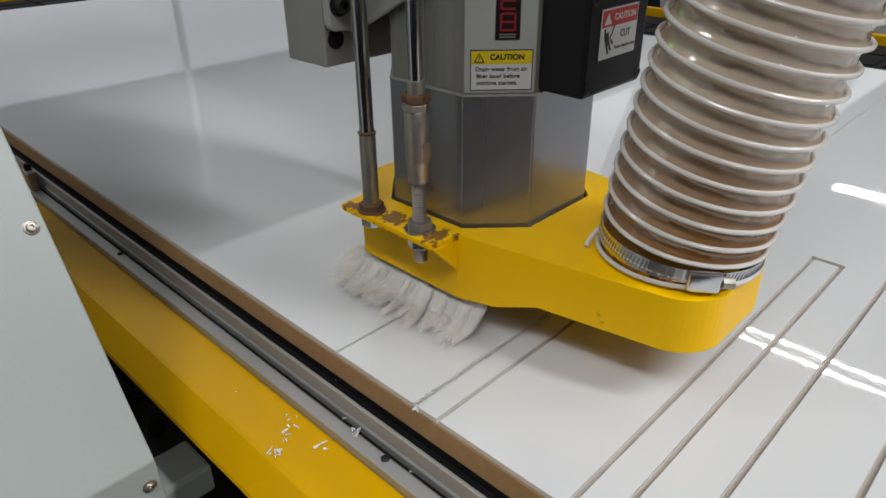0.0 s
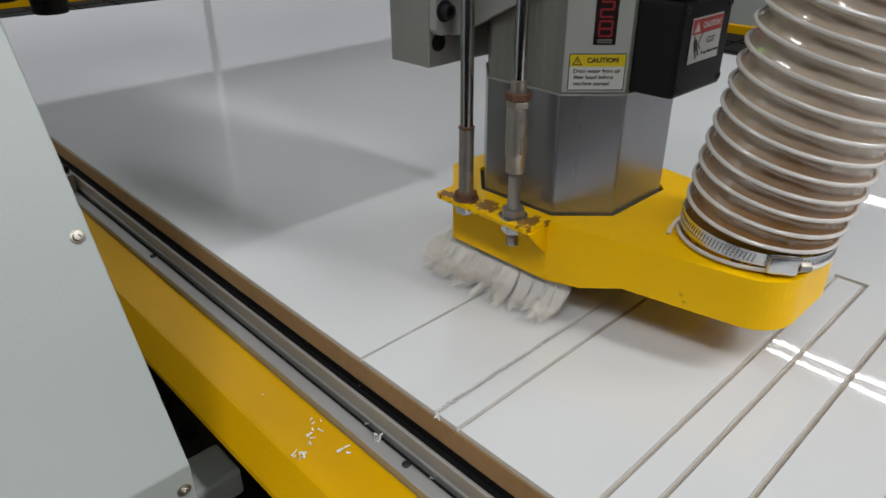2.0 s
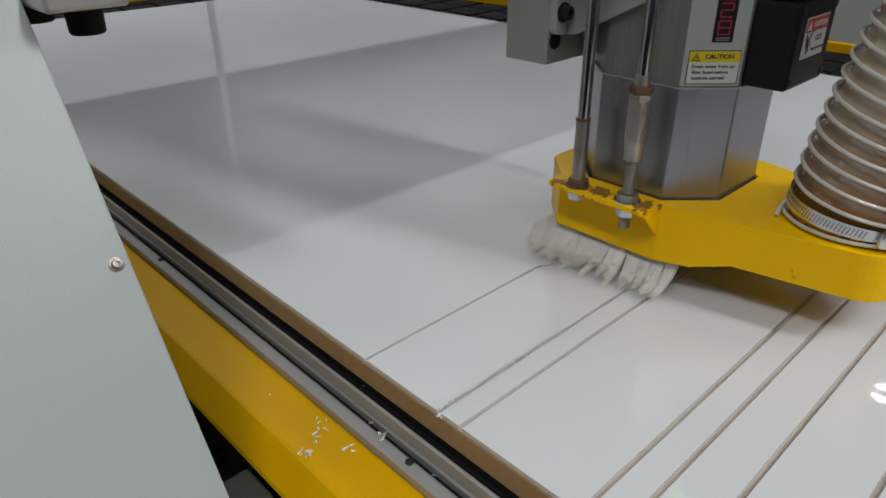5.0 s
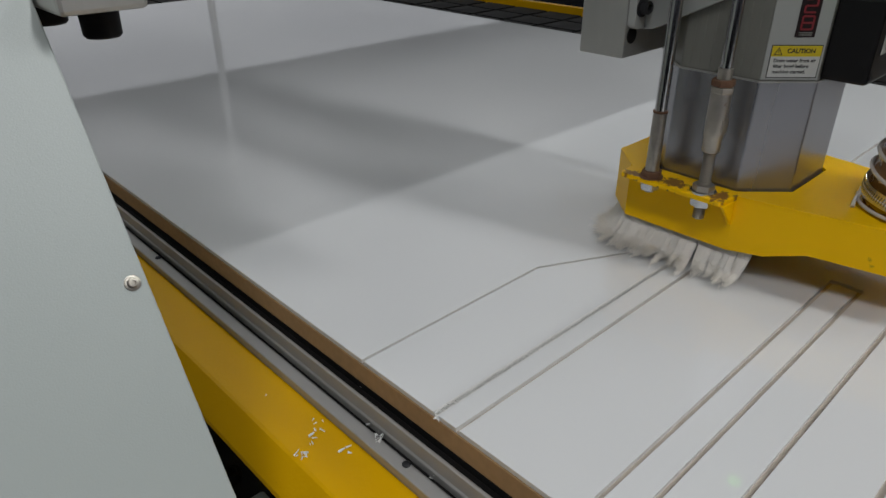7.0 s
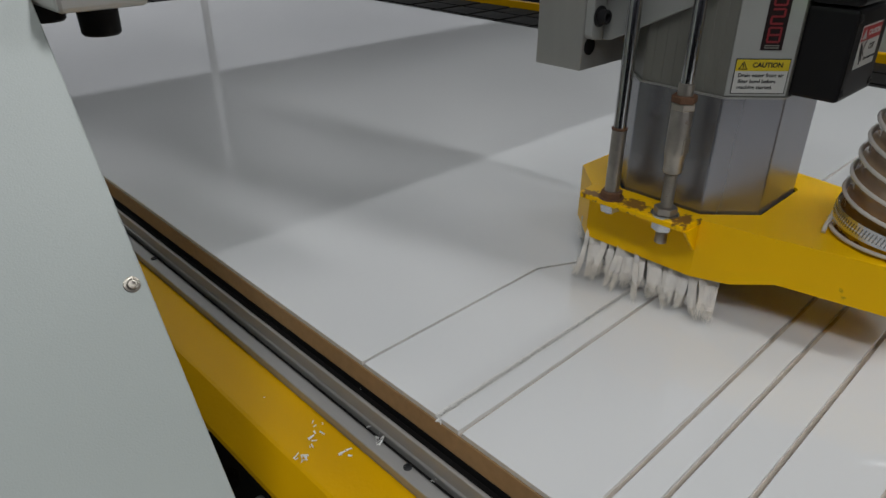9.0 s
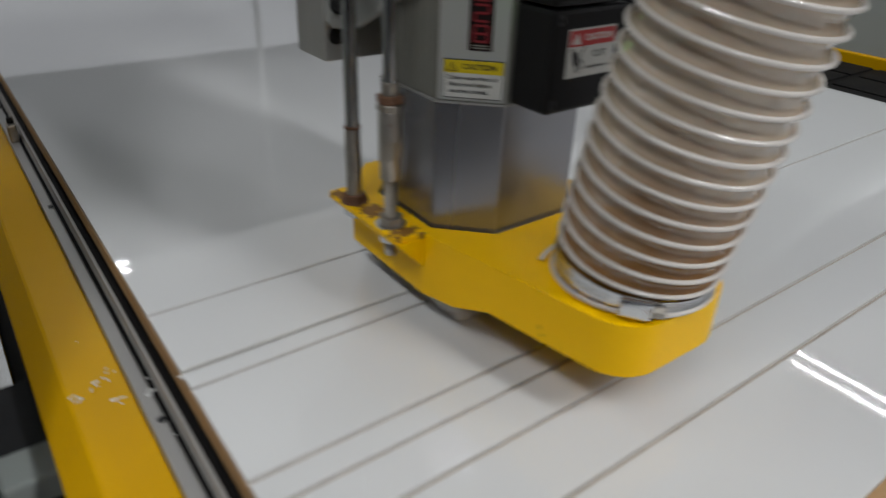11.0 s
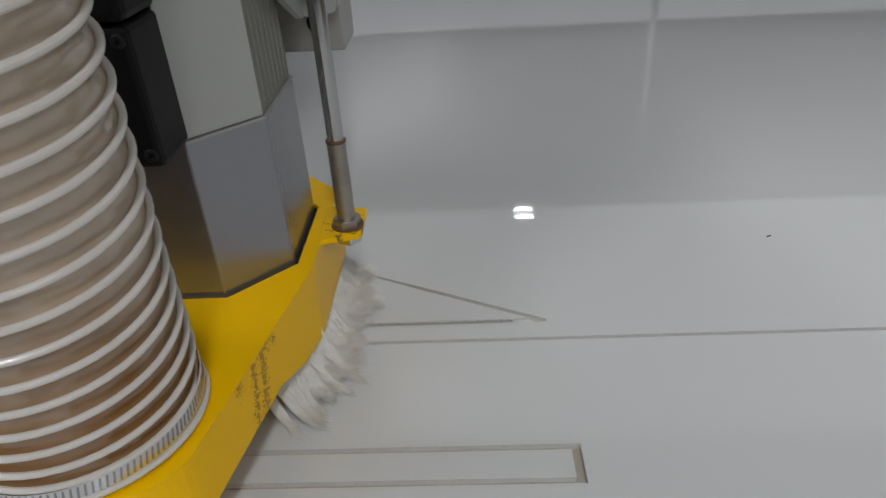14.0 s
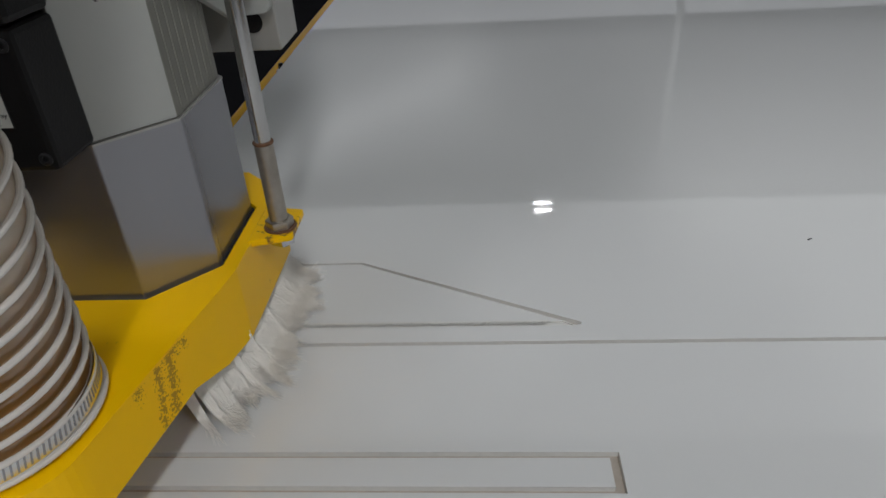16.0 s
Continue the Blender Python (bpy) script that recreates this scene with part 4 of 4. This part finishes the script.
    bm = hex_bm(0, 0, 0, 0.008, 0.0075)
    bmesh.ops.transform(bm, matrix=base @ pose(0.0105, 0.0030, 0.0, 0, 90, 0), verts=bm.verts)
    part("clamp_screw", bm, M_STEEL, hs)


TUFTS = []      # tuft, its place, the way it trails before and after the head turns back


def build_brush(head):
    """Bristle tufts round the underside of the shoe, open towards the hose. They trail behind the travel of the head,
    the left ones set to fit the camera's view.
    """
    rng = random.Random(11)
    pts = [Vector(p) for p in ((-0.0730, -0.062), (-0.0760, 0.060), (-0.048, 0.088), (0.048, 0.088), (0.0750, 0.060), (0.0750, -0.044), (0.059, -0.096))]
    lens = [(b - a).length for a, b in zip(pts, pts[1:])]
    total = sum(lens)
    tufts = 25
    brush = empty("brush")
    brush.parent = head
    brush["label"] = "white bristle brush skirt under the dust shoe"

    def at(s):
        for i, l in enumerate(lens):
            if s <= l or i == len(lens) - 1:
                d = (pts[i + 1] - pts[i]).normalized()
                return pts[i] + d * min(s, l), d
            s -= l

    for k in range(tufts):
        verts, faces = [], []
        p, d = at(total * (k + 0.5) / tufts)
        outward = Vector((-d.y, d.x))
        before = math.degrees(math.atan2(0.55 * outward.y, -1.0)) % 360 + rng.uniform(-10, 10)
        if outward.x < -0.9:
            # still points outward here, to fit the camera's view
            after = 205
        elif outward.x > 0.7:
            after = -10 + 200 * min(0.0, p.y)
        else:
            after = math.degrees(math.atan2(0.55 * outward.y, 1.0))
        after += rng.uniform(-10, 10)
        m = pose(p.x, p.y, 0.040, 0, 0, before).inverted()
        count = 300 if k in (0, tufts - 1) else 680
        reach = rng.uniform(0.033, 0.041)
        # a tuft falls into a few strands
        strands = [(rng.gauss(0, 0.0045), rng.uniform(0.66, 1.12), rng.uniform(0.0, 0.006)) for _ in range(7)]
        for j in range(count):
            q = rng.uniform(-1, 1)
            i = min(6, int((q + 1) * 3.5))
            sy, sr, sz = strands[i]
            depth = rng.uniform(-0.004, 0.004)
            start = m @ Vector((p.x + d.x * q * 0.0135 + outward.x * depth, p.y + d.y * q * 0.0135 + outward.y * depth, 0.040))
            f = reach * sr * rng.triangular(0.55, 1.08, 1.0)
            tip_y = start.y * 0.65 + ((i + 0.5) / 3.5 - 1) * 0.0135 * 0.30 * (1 if start.y * q > 0 else -1) + sy + rng.gauss(0, 0.0013)
            lift = sz + rng.triangular(0.0, 0.012, 0.001)
            r = rng.uniform(0.00016, 0.00028)
            i0 = len(verts)
            for h, (ox, oz) in enumerate(((0.0, 0.0), (0.16, -0.45), (0.52, -0.80), (0.82, -0.955), (1.0, -0.985))):
                t = h / 4
                z = oz * 0.040 + lift * t ** 1.5
                x, y = start.x + ox * f, start.y + (tip_y - start.y) * t ** 1.4
                rr = r * (1 - 0.15 * h)
                for g in range(3):
                    a = TAU * g / 3
                    verts.append((x + rr * math.cos(a) * 0.5, y + rr * math.cos(a), max(z + rr * math.sin(a), -0.0396)))
            for h in range(4):
                for g in range(3):
                    a, b = i0 + h * 3 + g, i0 + h * 3 + (g + 1) % 3
                    faces.append((a, b, b + 3, a + 3))
            faces.append((i0 + 12, i0 + 13, i0 + 14))
        me = bpy.data.meshes.new("bristle_tuft")
        me.from_pydata(verts, [], faces)
        me.materials.append(M_BRISTLE)
        o = new("bristle_tuft", me)
        o.parent = brush
        TUFTS.append((o, p, before, after))
    # strip that holds the bristles
    for a, b in zip(pts, pts[1:]):
        d = (b - a).normalized()
        bm = box_bm(-0.001, (b - a).length + 0.001, -0.005, 0.005, 0.0385, 0.052, 0.0008)
        bmesh.ops.transform(bm, matrix=pose(a.x, a.y, 0, 0, 0, math.degrees(math.atan2(d.y, d.x))), verts=bm.verts)
        part("brush_holder", bm, M_RUBBER, brush, "black holding strip of the bristles")


def build_head():
    head = empty("cnc_spindle", pose(AXIS[0], AXIS[1], 0))
    tagged(head, "grey router spindle with yellow dust shoe and suction hose", "router spindle")
    build_spindle(head)
    build_mount(head)
    build_shoe(head)
    build_rods(head)
    build_hose(head)
    build_brush(head)
    part("z_carriage", box_bm(-0.11, 0.11, 0.1355, 0.185, 0.25, 1.10, 0.003), M_DARK, head, "dark vertical slide plate")
    part("saddle", box_bm(-0.13, 0.13, 0.1855, 0.306, 0.74, 1.10, 0.003), M_DARK, head, "dark saddle on the gantry beam")
    tool = lathe_bm([(0.0025, -0.0022), (0.003, -0.002), (0.003, 0.03), (0.010, 0.034), (0.016, 0.040), (0.022, 0.060)], seg=20)
    part("cutter", tool, M_STEEL, head, "steel router cutter in its collet", smooth=True)
    return head


HEAD_THING = build_head()


# ---------------------------------------------------------------- swarf
def swarf_mesh(rng, n, spread_x, spread_y, size):
    bm = bmesh.new()
    for _ in range(n):
        x, y = rng.gauss(0, spread_x), rng.gauss(0, spread_y)
        l, w = size * rng.uniform(0.35, 0.85), size * rng.uniform(0.08, 0.15)
        a = rng.uniform(0, 180)
        b = box_bm(-l / 2, l / 2, -w / 2, w / 2, 0, w * 0.45, 0)
        for v in b.verts:
            v.co.z += 4.0 * v.co.x * v.co.x / l * rng.uniform(0.2, 0.7)
        bmesh.ops.transform(b, matrix=pose(x, y, 0, rng.uniform(-8, 8), 0, a), verts=b.verts)
        tmp = bpy.data.meshes.new("swarf_piece")
        b.to_mesh(tmp)
        b.free()
        bm.from_mesh(tmp)
        bpy.data.meshes.remove(tmp)
    return bm


def build_swarf():
    rng = random.Random(21)
    spots = [  # x, y, z, pieces, spread, size
        (-0.0450, 0.1290, -0.0465, 2, 0.002, 0.006), (-0.0520, 0.1165, -0.0465, 3, 0.003, 0.007), (-0.0580, 0.1115, -0.0465, 3, 0.002, 0.006),
        (-0.0700, 0.1060, -0.0465, 4, 0.002, 0.008), (-0.0730, 0.1010, -0.0465, 4, 0.002, 0.007), (-0.0440, 0.0840, -0.0465, 3, 0.003, 0.008),
        (-0.0480, 0.0860, -0.0465, 1, 0.001, 0.006), (-0.0560, 0.185, -0.0465, 1, 0.001, 0.004), (-0.0390, 0.125, -0.0465, 1, 0.001, 0.005),
        (-0.0210, 0.0760, -0.0383, 5, 0.0025, 0.005), (-0.0230, 0.0700, -0.0383, 5, 0.0020, 0.006), (-0.0180, 0.0880, -0.0383, 2, 0.001, 0.005), (-0.0190, 0.0120, -0.0383, 3, 0.0015, 0.004),
        (-0.0070, 0.112, -0.0204, 2, 0.0010, 0.003)]
    for x, y, z, n, sp, size in spots:
        o = part("swarf", swarf_mesh(rng, n, sp, sp, size), M_CHIP)
        o.matrix_basis = pose(x + EDGE[0], y, z + EDGE[1])
        tagged(o, "white plastic swarf curls lying on the table frame", "swarf", "swarf on the frame", "stuff")
    # frayed burr along the freshly cut groove
    bm = bmesh.new()
    y = LINES["cur"] + 0.003
    for k in range(2200):
        x = rng.uniform(0.001, 0.372)
        l = rng.uniform(0.0012, 0.0048)
        w = rng.uniform(0.0003, 0.0008)
        b = [bm.verts.new((x - w, y + 0.0003, 0.0002)), bm.verts.new((x + w, y + 0.0003, 0.0002)), bm.verts.new((x + rng.gauss(0, 0.0008), y - l, rng.uniform(-0.0006, 0.0007)))]
        bm.faces.new(b)
        t = bm.verts.new(b[2].co + Vector((0, 0.0002, -0.0005)))
        bm.faces.new((b[0], b[2], t))
        bm.faces.new((b[2], b[1], t))
    tagged(part("burr", bm, M_CUT), "frayed white plastic burr along a milled groove", "burr", kind="stuff")
    o = part("swarf", swarf_mesh(rng, 6, 0.0012, 0.0015, 0.005), M_CHIP)
    o.matrix_basis = pose(-0.0015, 0.0205, -0.0037)
    tagged(o, "white plastic swarf at the sheet edge", "swarf", "swarf on the frame", "stuff")
    o = part("dirt_speck", box_bm(-0.0022, 0.0022, -0.0006, 0.0006, 0, 0.0005, 0), M_DARK)
    o.matrix_basis = pose(0.6056, 0.1329, 0.0001, 0, 0, 30)
    tagged(o, "tiny dark speck on the white sheet", "speck")


build_swarf()


# sideways lean of the hose in degrees, as its upper end lags behind the head; fitted to its outline in the camera's
# view
HOSE_SWAY = [(0.0, 0.0), (10.5, 0.0), (11.2, 0.0), (12.0, 1.0), (12.5, 3.0), (13.5, 4.6), (14.5, 6.8), (15.0, 7.8), (16.0, 9.5)]


def hose_bend(j, sway):
    """The pose of turn j of the hose when the whole hose leans by sway."""
    m = Matrix()
    for k in range(1, j + 1):
        c = hose_joint(k)
        m = m @ Matrix.Translation(c) @ pose(0, 0, 0, 0, sway / JOINTS, 0) @ Matrix.Translation(-c)
    return m


def motions():
    walk(HEAD_THING, [(t, pose(AXIS[0] + x, AXIS[1] + y, 0)) for t, x, y in HEAD])
    walk(GANTRY, [(t, pose(0, y, 0)) for t, x, y in HEAD])
    for j, turn in enumerate(HOSE_TURNS):
        if j:
            walk(turn, [(t, hose_bend(j, sway)) for t, sway in HOSE_SWAY])
    for tuft, p, before, after in TUFTS:
        turns = [(t, before + (after - before) * k) for t, k in ((0.0, 0.0), (7.0, 0.0), (7.1, 0.33), (7.2, 0.67), (7.3, 1.0))]
        if p.x < -0.07:
            # the tufts on the leading side fold under the shoe, timed to fit the camera's view
            turns += [(9.0, after), (9.1, after + 72), (9.2, after + 145), (16.0, after + 145)]
        else:
            turns += [(16.0, after)]
        walk(tuft, [(t, pose(p.x, p.y, 0.040, 0, 0, a)) for t, a in turns])


motions()
